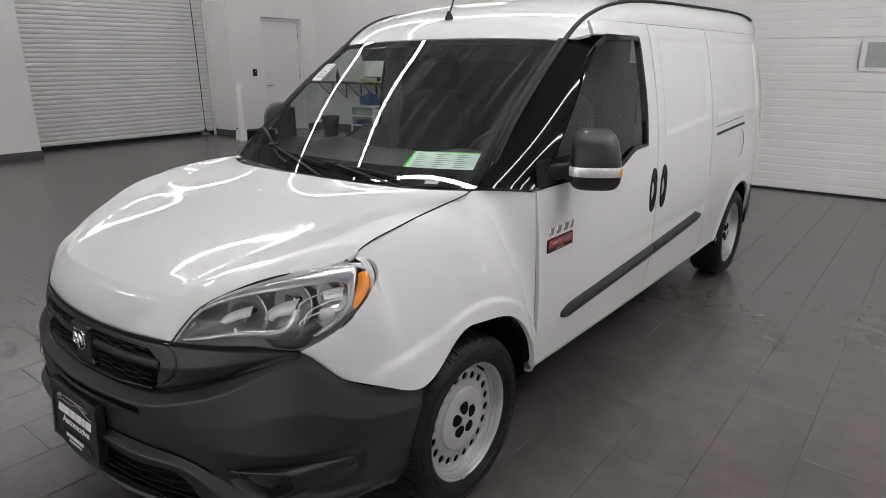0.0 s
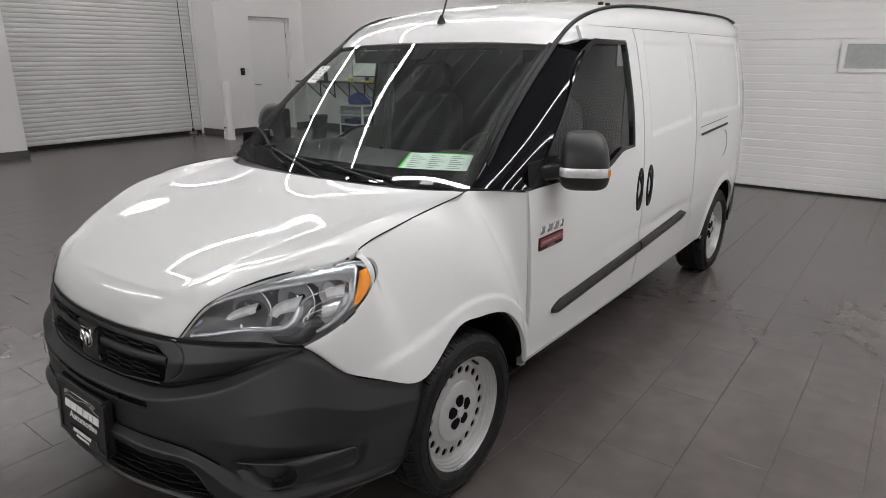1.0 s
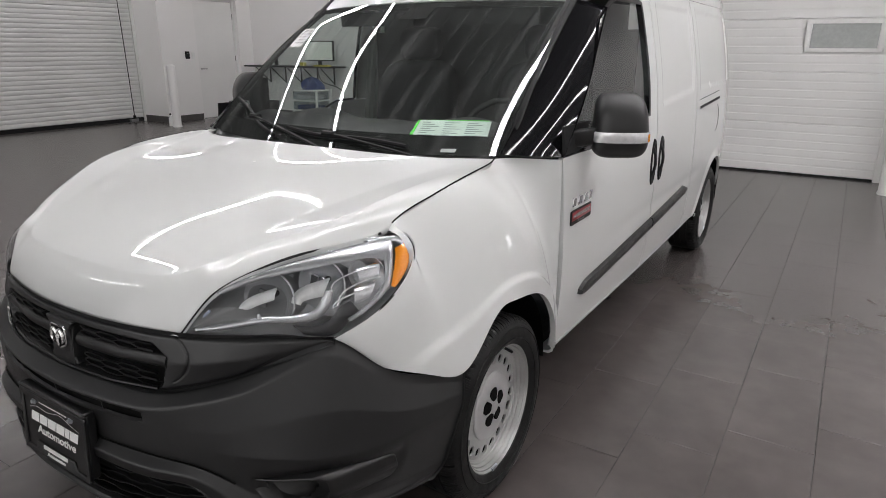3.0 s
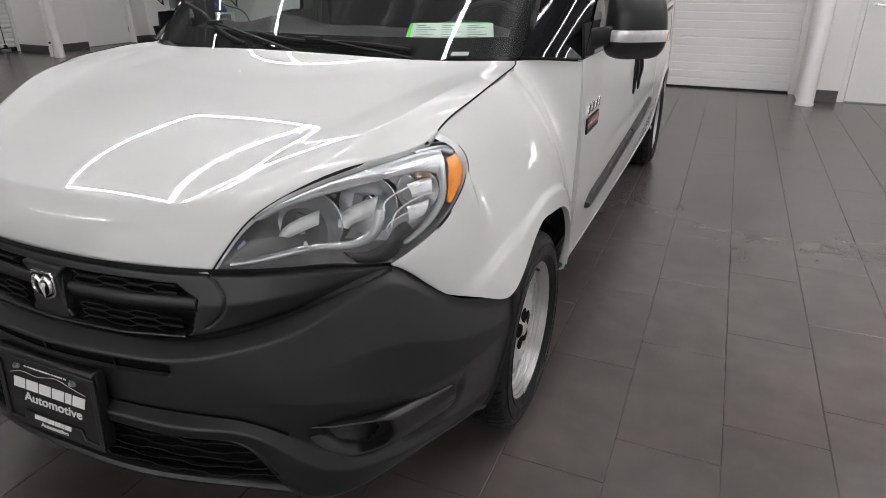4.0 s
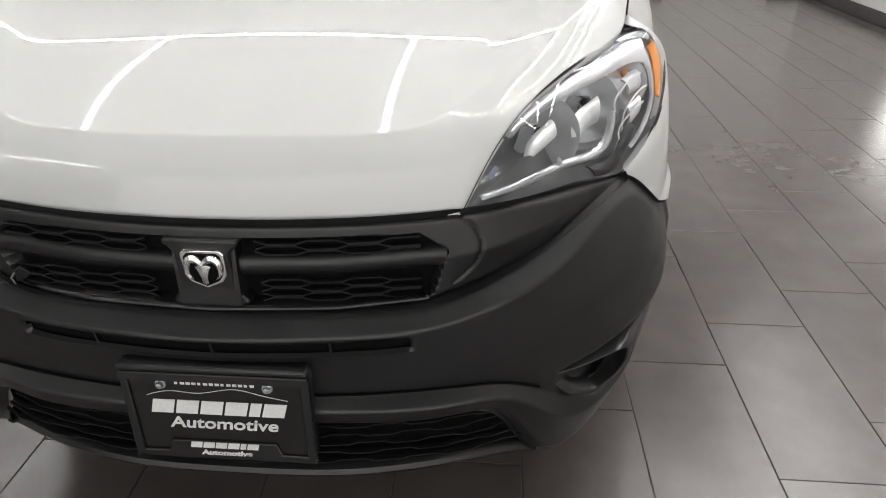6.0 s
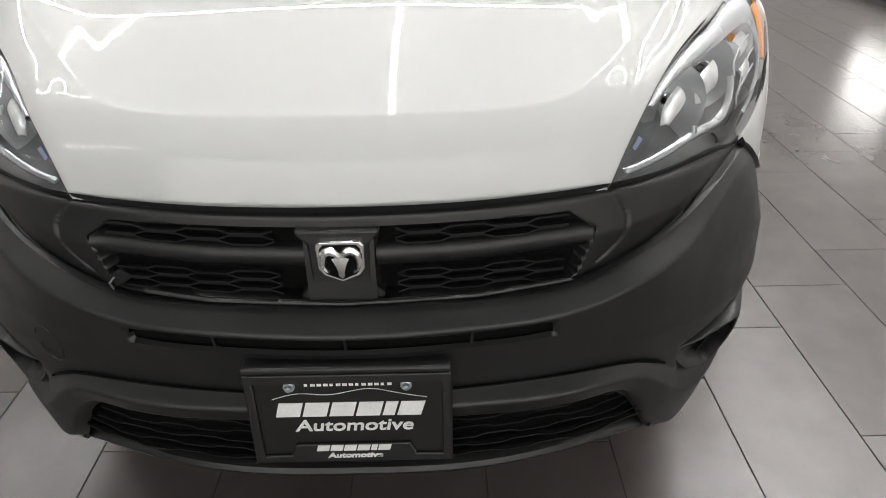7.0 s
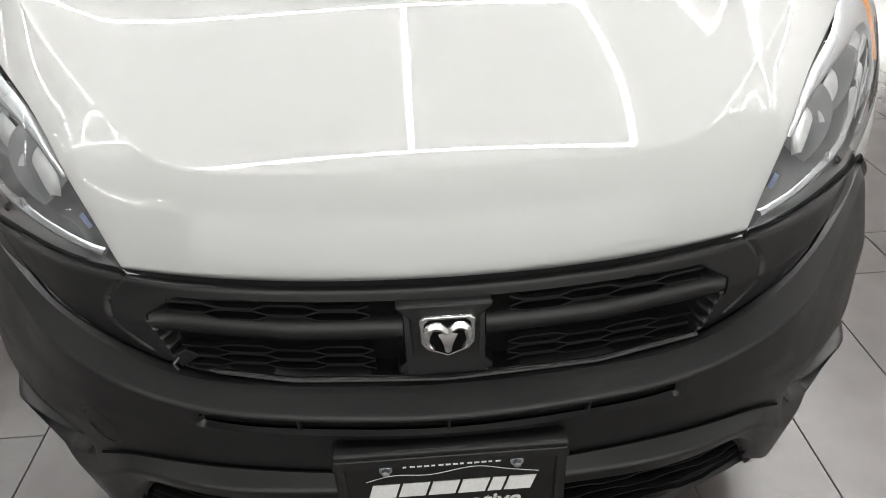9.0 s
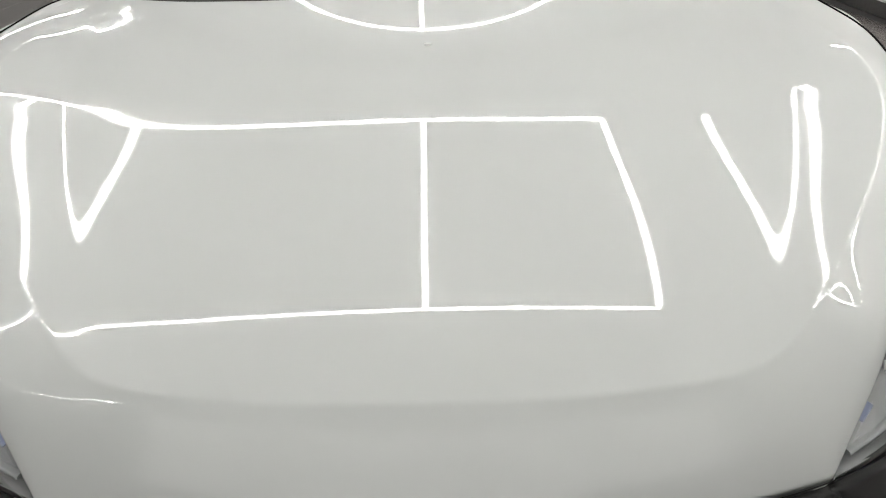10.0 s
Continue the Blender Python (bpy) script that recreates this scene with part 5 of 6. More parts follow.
def bumper():
    g = strips([full(r) for r in (R0, R1, R2, R2M, R3, R4, R5, R6)], 481, 0.006, 10)
    n = normals(g)
    n = n if n[30, 240, 1] < 0 else -n
    x, y, z = abs(g[..., 0]), g[..., 1], g[..., 2]
    slot = (1 - smoothstep(g[..., 0], 0.315, 0.325)) * smoothstep(g[..., 0], -0.342, -0.332) * smoothstep(z, 0.545, 0.550) * (1 - smoothstep(z, 0.570, 0.576))
    rim = [(0.556, -0.789, 0.414), (0.62, -0.764, 0.419), (0.70, -0.712, 0.422), (0.724, -0.688, 0.412), (0.726, -0.680, 0.372), (0.708, -0.690, 0.342), (0.652, -0.737, 0.328), (0.602, -0.772, 0.357)]
    loop = np.vstack([np.linspace(p, q, 9)[:-1] for p, q in zip(np.array(rim), np.array(rim[1:] + rim[:1]))])
    for _ in range(3):
        loop = (np.roll(loop, 1, 0) + 2 * loop + np.roll(loop, -1, 0)) / 4
    mid = loop.mean(axis=0)
    cut = [(q[1], q[2]) for q in (mid + (np.array(rim) - mid) * 0.93)]
    pocket = inside(y, z, cut, 0.004) * (x > 0.5)
    bowl_in = inside(y, z, [(-0.80, 0.43), (-0.66, 0.445), (-0.50, 0.440), (-0.485, 0.41), (-0.50, 0.355), (-0.60, 0.318), (-0.72, 0.305), (-0.79, 0.36)], 0.022) * (x > 0.5)
    flat = g.copy()
    g = g - n * (0.010 * slot + 0.008 * bowl_in)[..., None]
    b = part("front_bumper", Mesh().holed(g, (pocket > 0.9) | (slot > 0.5), 0.008), PLASTIC, van, "large black textured plastic front bumper", angle=55)
    # black sheet just inside the slot stands in for its shade
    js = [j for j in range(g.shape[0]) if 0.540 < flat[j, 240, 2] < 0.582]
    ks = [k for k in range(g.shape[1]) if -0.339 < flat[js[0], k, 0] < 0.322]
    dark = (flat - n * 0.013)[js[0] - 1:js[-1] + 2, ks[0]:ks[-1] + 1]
    part("slot_backing", Mesh().grid(dark), SHADETRIM, b, "near-black sheet for the shade inside the slot")
    for x0 in (-0.20, 0.0, 0.19):
        k = int(np.argmin(abs(flat[js[0], :, 0] - x0)))
        rib = np.array([[flat[j, k] - n[j, k] * d + np.array((e, 0, 0)) for j in js] for d, e in ((0.013, -0.002), (0.005, -0.002), (0.005, 0.002), (0.013, 0.002))])
        part("slot_rib", Mesh().grid(rib), PLASTIC, b)
    back = np.array((0.075, 0.165, 0.004))
    grow = lambda f: mid + (loop - mid) * f
    rows = [grow(0.80) + back * 1.03, grow(0.93) + back * 1.02, grow(1.02) + back * 0.97, grow(1.08) + back * 0.5, grow(1.09) + back * 0.10, grow(1.06) - back * 0.015, grow(1.00) - back * 0.035, grow(0.94) - back * 0.02, grow(0.89) + back * 0.05,
            mid + (loop - mid) * 0.80 + np.array((-0.004, 0.035, 0.0)), mid + (loop - mid) * 0.66 + np.array((-0.01, 0.080, 0.0))]
    # near-black sheet closes the lamp hole in place of real shade
    hole = [mid + (loop - mid) * 0.67 + np.array((-0.01, 0.080, 0.0)), mid + (loop - mid) * 0.01 + np.array((-0.01, 0.084, 0.0))]
    for s in (1, -1):
        m, d = Mesh().grid(np.array(rows), wrap=True), Mesh().grid(np.array(hole), wrap=True)
        f = part("fog_surround", m if s == 1 else m.mirrored(), PLASTIC, b, "black fog lamp surround", angle=50)
        part("fog_hole", d if s == 1 else d.mirrored(), SHADETRIM, f, "near-black sheet for the shade in the empty lamp hole")
    # round cover over the tow eye
    c = (-0.50, -0.838, 0.505)
    part("tow_cover", Mesh().tube([(c[0] + 0.030 * math.cos(w), c[1] - 0.62 * 0.030 * math.cos(w) - 0.004, c[2] + 0.034 * math.sin(w)) for w in np.linspace(0, 2 * math.pi, 33)], 0.0013, 6), PLASTIC, b, "round tow eye cover seam")
    # raised near-black tube paints the crease shadow above the lip
    seam = spline([(x, y - 0.0045, z + 0.0015) for x, y, z in full(R3[:4] + [(0.540, -0.812, 0.408)])], 90)
    part("lip_seam", Mesh().tube(seam, 0.0022, 6), SHADETRIM, b, "near-black line drawn as the crease shadow above the lower lip")
    lip_a = [(0, -0.934, 0.293), (0.2, -0.925, 0.292), (0.36, -0.885, 0.285), (0.45, -0.845, 0.271), (0.542, -0.796, 0.247)]
    rows = [full([(x * k, y + dy, z + dz) for x, y, z in lip_a]) for k, dy, dz in ((1, 0.10, -0.006), (1, 0.035, 0.003), (1, 0.003, 0.001), (1.002, -0.004, -0.006), (1.002, -0.003, -0.016), (1.0, 0.008, -0.022), (0.99, 0.08, -0.024))]
    part("front_lip", Mesh().sheet(loft(rows, 81, 21), 0.006), PLASTIC, b, "black lower lip")
    # black sheet behind the lower slats, the shade put into its colour
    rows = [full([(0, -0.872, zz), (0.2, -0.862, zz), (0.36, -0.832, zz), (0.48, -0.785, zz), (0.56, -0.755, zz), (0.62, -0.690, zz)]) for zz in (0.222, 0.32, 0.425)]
    part("grille_backing", Mesh().grid(loft(rows, 41, 9)), SHADETRIM, b, "near-black sheet painting the shade behind the lower grille")
    for k in range(6):
        part("grille_slat", mesh_slat(0.302 + k * 0.0172, 0.508 - 0.016 * k, -0.935, 0.010 + 0.004 * k, 0.0055, k % 2), DARKPL, b, "black hexagon-pattern grille slat")
    return b


def mesh_slat(z, half, y0, back, amp, odd, rise=0.0):
    """A thin bar that steps up and down like a row of flattened hexagons."""
    pts = []
    step, flat, x, up = 0.017, 0.046, -half, bool(odd)
    while x < half:
        for dx in (flat, step):
            pts.append((x, z + (amp / 2 if up else -amp / 2)))
            x += dx
            if dx == flat:
                pts.append((min(x, half), z + (amp / 2 if up else -amp / 2)))
            else:
                up = not up
    path = np.array([(a, y0 + 0.30 * a * a + (0.9 * max(abs(a) - 0.36, 0) ** 2) + back, b + rise * a * a) for a, b in pts])
    m = Mesh()
    rows = [path + np.array((0, dy, dz)) for dy, dz in ((-0.003, -0.0015), (-0.003, 0.0015), (0.004, 0.0015), (0.004, -0.0015), (-0.003, -0.0015))]
    return m.grid(np.array(rows))


bumper()


def grille():
    top = [(0, -0.869, 0.7560), (0.2, -0.857, 0.7565), (0.355, -0.827, 0.758), (0.45, -0.792, 0.760), (0.56, -0.717, 0.757), (0.678, -0.600, 0.7355)]
    hump = [(0, -0.876, 0.7535), (0.2, -0.864, 0.754), (0.357, -0.835, 0.7555), (0.452, -0.800, 0.756), (0.56, -0.730, 0.750), (0.678, -0.602, 0.7350)]
    mid = [(0, -0.887, 0.684), (0.2, -0.876, 0.686), (0.358, -0.847, 0.692), (0.455, -0.815, 0.702), (0.562, -0.737, 0.715), (0.679, -0.601, 0.7338)]
    g = strips([full(r) for r in (top, hump, mid, R0[:6])], 401, 0.006, 26)
    n = normals(g)
    n = n if n[40, 200, 1] < 0 else -n
    x, z = abs(g[..., 0]), g[..., 2]
    opening = inside(g[..., 0], z, [(-0.330, 0.7385), (0.330, 0.7385), (0.376, 0.707), (0.354, 0.630), (0.336, 0.6215), (-0.336, 0.6215), (-0.354, 0.630), (-0.376, 0.707)], 0.006)
    keep = 1 - smoothstep(x, 0.050, 0.060)
    groove = np.exp(-((x - 0.428 + 12 * (z - 0.705) ** 2) / 0.0026) ** 2) * (z > 0.645)
    g = g - n * (0.045 * opening * (1 - keep) + 0.004 * groove)[..., None]
    p = part("grille_panel", Mesh().sheet(g, 0.012), PLASTIC, van, "black plastic grille panel between the headlamps", angle=50)
    # sheet behind the upper slats, coloured black for the shade there
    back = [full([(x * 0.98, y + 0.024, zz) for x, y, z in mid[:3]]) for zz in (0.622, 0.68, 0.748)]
    part("backing", Mesh().grid(loft(back, 31, 7)), SHADETRIM, p, "near-black sheet painting the shade behind the grille")
    for s in (1, -1):
        xs = np.linspace(0.052, 0.374, 24)
        yy = np.interp(xs, [q[0] for q in mid[:3]], [q[1] for q in mid[:3]])
        bar = []
        for dy, dz in ((0.03, 0.020), (0.004, 0.019), (-0.006, 0.010), (-0.007, -0.006), (-0.001, -0.016), (0.03, -0.020)):
            bar.append(np.stack((xs * s, yy + dy + 0.012, 0.686 + dz + 0.05 * xs * xs), axis=1))
        part("cross_bar", Mesh().sheet(loft(bar, 24, 14), 0.004), PLASTIC, p, "rounded black cross bar")
        for z0 in (0.713, 0.722, 0.731, 0.627, 0.636, 0.645, 0.654, 0.661):
            m = mesh_slat(z0, 0.343, -0.887, 0.009, 0.0060, z0 in (0.713, 0.731, 0.636, 0.654))
            keepf = [q for q in m.f if all(m.v[i][0] * s > 0.05 for i in q)]
            h = Mesh()
            h.v, h.f = m.v, keepf
            h = trimmed(h)
            part("grille_slat", h, DARKPL, p, "black hexagon-pattern grille slat")
    # lower edge of the opening, broken off on the passenger side
    xs = np.linspace(-0.30, 0.345, 40)
    yy = np.interp(abs(xs), [q[0] for q in R0[:3]], [q[1] for q in R0[:3]])
    part("lower_trim", Mesh().tube(np.stack((xs, yy - 0.004, 0.6180 + 0.06 * xs * xs), axis=1), 0.0045, 8, 0.8), PLASTIC, p, "black trim edge, broken off at one end")
    frag = Mesh().prism([(-0.357, 0.643), (-0.338, 0.655), (-0.322, 0.642), (-0.335, 0.632), (-0.352, 0.622)], -0.852, -0.838)
    part("broken_clip", frag, DARKPL, p, "broken plastic clip", bevel=0.002)
    part("clip_edge", Mesh().tube([(-0.356, -0.853, 0.620), (-0.358, -0.855, 0.633), (-0.349, -0.854, 0.643)], 0.0018, 6), BEZEL, p, "pale torn plastic edge")
    block = [(-0.060, 0.7385), (0.060, 0.7385), (0.058, 0.731), (0.044, 0.716), (0.043, 0.662), (0.048, 0.645), (0.062, 0.629), (0.062, 0.6215), (-0.062, 0.6215), (-0.062, 0.629), (-0.048, 0.645), (-0.043, 0.662), (-0.044, 0.716), (-0.058, 0.731)]
    part("badge_mount", Mesh().prism(block, -0.8895, -0.850), PLASTIC, p, "chamfered black badge mount", bevel=0.007)
    # shield badge
    sh = [(-0.030, 0.036), (0.030, 0.036), (0.037, 0.028), (0.036, -0.012), (0.028, -0.025), (0.0, -0.038), (-0.028, -0.025), (-0.036, -0.012), (-0.037, 0.028)]
    sh = [(a * 0.94, d * 0.94) for a, d in sh]
    c = (0.003, -0.8965, 0.6915)
    b = part("badge", Mesh().prism([(c[0] + a, c[2] + d) for a, d in sh], c[1], c[1] + 0.012), CHROME, p, "chrome-rimmed black shield badge", bevel=0.002)
    part("badge_field", Mesh().prism([(c[0] + a * 0.83, c[2] + d * 0.83) for a, d in sh], c[1] - 0.0012, c[1] + 0.002), SHADETRIM, b, "black field")
    emblem = Mesh()
    for s in (1, -1):
        curl = spline([(s * 0.001, 0.010), (s * 0.0075, 0.0165), (s * 0.0145, 0.0195), (s * 0.0225, 0.0155), (s * 0.0262, 0.005), (s * 0.0250, -0.008), (s * 0.0175, -0.0155)], 30)
        wide = np.interp(np.linspace(0, 1, 30), (0, 0.25, 0.5, 0.8, 1), (0.0040, 0.0072, 0.0062, 0.0036, 0.0010))
        t = np.gradient(curl, axis=0)
        t /= np.linalg.norm(t, axis=1, keepdims=True)
        side_way = np.stack((-t[:, 1], t[:, 0]), axis=1)
        rows = []
        for f, lift in ((-1, 0.0), (-0.85, 0.0024), (-0.1, 0.0058), (0.1, 0.0058), (0.85, 0.0030), (1, 0.0)):
            q = curl + side_way * (wide * f)[:, None]
            rows.append(np.stack((c[0] + q[:, 0], np.full(30, c[1] - 0.001) - lift, c[2] + q[:, 1]), axis=1))
        emblem.grid(np.array(rows), flip=s < 0)
        # facets of the middle piece
        for poly in (((0, 0.012, 4), (s * 0.0125, 0.007, 3), (s * 0.0085, -0.001, 4), (0, 0.001, 7)),
                     ((0, 0.001, 7), (s * 0.0085, -0.001, 4), (s * 0.0048, -0.013, 4), (0, -0.014, 7)),
                     ((0, -0.014, 7), (s * 0.0048, -0.013, 4), (s * 0.0045, -0.0225, 3), (0, -0.0265, 3))):
            o = len(emblem.v)
            emblem.v += [(c[0] + a, c[1] - 0.001 * h, c[2] + d) for a, d, h in poly]
            emblem.f.append(tuple(range(o, o + len(poly)))[::s])
    part("badge_relief", emblem, RELIEF, b, "plain chrome relief", angle=20)


def trimmed(m):
    """Drops vertices that no face uses."""
    used = sorted({i for q in m.f for i in q})
    at = {i: k for k, i in enumerate(used)}
    out = Mesh()
    out.v, out.f = [m.v[i] for i in used], [tuple(at[i] for i in q) for q in m.f]
    return out


grille()



# ---- plate on the bumper ----
def lettering(name, text, size, at, parent, material, stretch=1.0, shear=0.0, label=""):
    """Text as a mesh, standing upright and facing -y."""
    cu = bpy.data.curves.new(name, "FONT")
    cu.body, cu.size, cu.align_x, cu.extrude, cu.shear, cu.offset = text, size, "CENTER", 0.0006, shear, 0.0006
    tmp = bpy.data.objects.new(name, cu)
    me = bpy.data.meshes.new_from_object(tmp)
    bpy.data.objects.remove(tmp)
    me.transform(Matrix.Translation(at) @ Matrix.Rotation(radians(90), 4, "X") @ Matrix.Diagonal((stretch, 1, 1, 1)))
    me.materials.append(material)
    ob = new(name, me)
    ob.parent = parent
    return tagged(ob, label)


def plate():
    t = thing("front_plate", "black plate with white lettering in a black frame", "plate", (0.0, -0.953, 0.3455))
    t.rotation_euler = (radians(-4), 0, 0)
    part("holder", Mesh().prism(rounded(-0.157, 0.157, 0.0, 0.192, 0.010), 0.0, 0.024), PLASTIC, t, "black plastic plate holder", bevel=0.003)
    part("insert", Mesh().box(-0.148, 0.148, -0.003, 0.0, 0.012, 0.166), PLATEBK, t, "gloss black insert")
    f = Mesh()
    for a, b, c, d in ((-0.157, 0.157, 0.164, 0.178), (-0.157, -0.143, 0.0, 0.164), (0.143, 0.157, 0.0, 0.164)):
        f.box(a, b, -0.008, 0.0, c, d)
    f.prism([(-0.157, 0.0), (0.157, 0.0), (0.143, 0.012), (0.10, 0.012), (0.092, 0.036), (-0.092, 0.036), (-0.10, 0.012), (-0.143, 0.012)], -0.008, 0.0)
    part("frame", f, PLASTIC, t, "raised black frame", bevel=0.0025)
    part("top_ledge", Mesh().box(-0.157, 0.157, -0.010, 0.02, 0.180, 0.192), PLASTIC, t, bevel=0.004)
    for x in (-0.089, 0.089):
        b = part("bolt", Mesh().lathe([(-0.013, 0.0), (-0.012, 0.0055), (-0.007, 0.0065), (-0.003, 0.0068)], 6, (x, 0, 0.153), "y"), ZINC, t, "zinc hexagon bolt", smooth=False)
        part("washer", Mesh().lathe([(-0.0062, 0.0), (-0.006, 0.009), (-0.003, 0.009)], 18, (x, 0, 0.153), "y"), ZINC, b)

    def word(name, x0, x1, z0, z1, slants, y=-0.0042):
        """A word mark drawn as plain slanted blocks."""
        n = len(slants)
        gap = (x1 - x0) / sum(slants)
        a0 = x0
        for k, w in enumerate(slants):
            a, b = a0, a0 + gap * (w - 0.10)
            a0 += gap * w
            lean = 0.14 * (z1 - z0)
            m = Mesh().prism([(a - lean, z0), (b - lean, z0), (b + lean, z1), (a + lean, z1)], y, y + 0.0014)
            part(name, m, LETTER, t, "white slanted block of a word mark", smooth=False)

    word("wordmark_block", -0.113, 0.118, 0.092, 0.120, (1, 1, 1, 1, 0.55, 1))
    lettering("plate_word", "Automotive", 0.033, (0.004, -0.004, 0.062), t, LETTER, 1.16, 0.15, "white word")
    word("wordmark_block", -0.058, 0.062, 0.0225, 0.0345, (1, 1, 1, 1, 0.55, 1), -0.0095)
    lettering("plate_word", "Automotive", 0.0145, (0.002, -0.009, 0.0075), t, LETTER, 1.25, 0.15, "white word")
    for k in range(14):
        w = 0.0034 if k % 4 else 0.0024
        part("small_print_bar", Mesh().box(-0.066 + k * 0.0097, -0.066 + k * 0.0097 + 2 * w, -0.0042, -0.003, 0.153, 0.1605), LETTER, t, "white print bar", smooth=False)
    ridge = spline([(-0.118, -0.0038, 0.128), (-0.075, -0.0038, 0.139), (-0.03, -0.0038, 0.136), (0.03, -0.0038, 0.147), (0.07, -0.0038, 0.139), (0.12, -0.0038, 0.128)], 30)
    part("ridge_line", Mesh().tube(ridge, 0.0007, 5), LETTER, t, "thin white drawn ridge line")


plate()


# ---- wheels ----
def wheel_meshes():
    R = 0.303
    prof = [(0.082, 0.206), (0.096, 0.212), (0.105, 0.228), (0.1085, 0.246), (0.107, 0.262), (0.1035, 0.274), (0.100, 0.280), (0.097, 0.287), (0.090, 0.2945), (0.082, 0.2985), (0.072, 0.3005)]
    tread = []
    for a, b in ((0.072, 0.048), (0.042, 0.008), (0.002, -0.034), (-0.040, -0.074)):
        tread += [(a, R - 0.0012), ((a + b) / 2, R), (b, R - 0.0004), (b - 0.0005, R - 0.007), (b - 0.0055, R - 0.007)]
    prof += tread + [(-0.082, 0.2985), (-0.097, 0.287), (-0.108, 0.25), (-0.1, 0.212), (-0.08, 0.206)]
    tyre = Mesh().lathe(prof, 192)
    # shoulder blocks cut by sipes
    cut = {8, 9, 10}
    for r, (a, rad) in enumerate(prof):
        if r in cut or (0.05 < a < 0.075 and rad > 0.299):
            for k in range(192):
                if k % 4 == 0:
                    i = r * 192 + k
                    x, y, z = tyre.v[i]
                    s = (rad - 0.0055) / rad
                    tyre.v[i] = (x - 0.001, y * s, z * s)
    for k in range(132):
        w = 2 * math.pi * k / 132
        for pts, half in (([(0.1005, 0.281), (0.0965, 0.2895), (0.088, 0.2975), (0.074, 0.3022), (0.052, 0.3036)], 0.0040),):
            o = len(tyre.v)
            for a, r in pts:
                for e, low in ((-half, 0.004), (-half * 0.7, 0.0), (half * 0.7, 0.0), (half, 0.004)):
                    q = w + e / r
                    tyre.v.append((a - low * 0.3, (r - low) * math.cos(q), (r - low) * math.sin(q)))
            for p in range(len(pts) - 1):
                for q in range(3):
                    tyre.f.append((o + p * 4 + q, o + p * 4 + q + 1, o + p * 4 + q + 5, o + p * 4 + q + 4))
    for z0 in (0.2335, 0.2685):
        tyre.lathe([(0.1062, z0 - 0.002), (0.1092, z0 - 0.0008), (0.1092, z0 + 0.0008), (0.1062, z0 + 0.002)], 96)
    rim = Mesh().lathe([(0.080, 0.206), (0.088, 0.2135), (0.0925, 0.212), (0.0925, 0.2085), (0.088, 0.2055), (0.084, 0.2050), (0.0835, 0.2010), (0.080, 0.1995), (0.070, 0.1990), (0.0695, 0.1945), (0.066, 0.1930), (0.058, 0.1925), (0.0565, 0.1870), (0.052, 0.1855), (0.050, 0.1785)], 96)
    rim.lathe([(0.050, 0.1785), (0.044, 0.184), (0.0, 0.19), (-0.07, 0.20)], 96)
    holes, ri, ro = 20, 0.108, 0.1785
    for k in range(holes):
        w0, w1 = 2 * math.pi * k / holes, 2 * math.pi * (k + 1) / holes
        wc, rc, hr = (w0 + w1) / 2, 0.1535, 0.0152
        edge = []
        per = 8
        for q in range(per):
            edge.append((w0 + (w1 - w0) * q / per, ri))
        for q in range(per):
            edge.append((w1, ri + (ro - ri) * q / per))
        for q in range(per):
            edge.append((w1 - (w1 - w0) * q / per, ro))
        for q in range(per):
            edge.append((w0, ro - (ro - ri) * q / per))
        rows = [[], [], [], []]
        for w, r in edge:
            du, dr = (w - wc) * rc, r - rc
            ang = math.atan2(dr, du)
            hole = [(wc + h * math.cos(ang) / rc, rc + h * 0.92 * math.sin(ang)) for h in (hr, hr, hr * 1.12)]
            for row, (ww, rr), x in zip(rows, (hole[0], hole[1], hole[2], (w, r)), (0.0465, 0.0505, 0.0535, 0.050 + 0.005 * (0.1785 - r) / 0.05)):
                row.append((x, rr * math.cos(ww), rr * math.sin(ww)))
        rim.grid(np.array(rows), wrap=True)
    # plain black disc stands in for the shade behind the wheel holes
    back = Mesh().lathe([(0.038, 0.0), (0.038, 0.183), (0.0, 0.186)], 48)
    cover = Mesh().lathe([(0.053, 0.114), (0.0605, 0.113), (0.0635, 0.110), (0.0645, 0.105), (0.0665, 0.085), (0.0675, 0.070), (0.0655, 0.058), (0.0665, 0.046), (0.0705, 0.032), (0.0725, 0.024), (0.0725, 0.019)], 80)
    cap = Mesh().lathe([(0.0725, 0.0205), (0.0755, 0.0195), (0.0765, 0.0175), (0.0755, 0.0155), (0.0762, 0.008), (0.0765, 0.0)], 40)
    # slots are raised near-black blocks, their shade given as colour
    slots = []
    for k in range(5):
        w = 2 * math.pi * (k + 0.25) / 5
        m = Mesh()
        out = [(0.0235, -0.30), (0.034, -0.47), (0.052, -0.44), (0.064, -0.24), (0.066, 0.0), (0.064, 0.24), (0.052, 0.44), (0.034, 0.47), (0.0235, 0.30)]
        n = len(out)
        for x in (0.060, 0.0735):
            m.v += [(x - (0.0035 if r > 0.045 and x > 0.07 else 0), r * math.cos(w + a), r * math.sin(w + a)) for r, a in out]
        m.f = [tuple(range(n))[::-1], tuple(range(n, 2 * n))] + [(i, (i + 1) % n, n + (i + 1) % n, n + i) for i in range(n)]
        slots.append(m)
    weight = Mesh().box(0.089, 0.0955, -0.045, -0.012, -0.208, -0.198)
    valve = Mesh().tube([(0.05, 0.19 * 0.5, 0.19 * 0.866), (0.085, 0.182 * 0.5, 0.182 * 0.866)], 0.0045, 8)
    return tyre, rim, back, cover, cap, slots, weight, valve


WM = wheel_meshes()
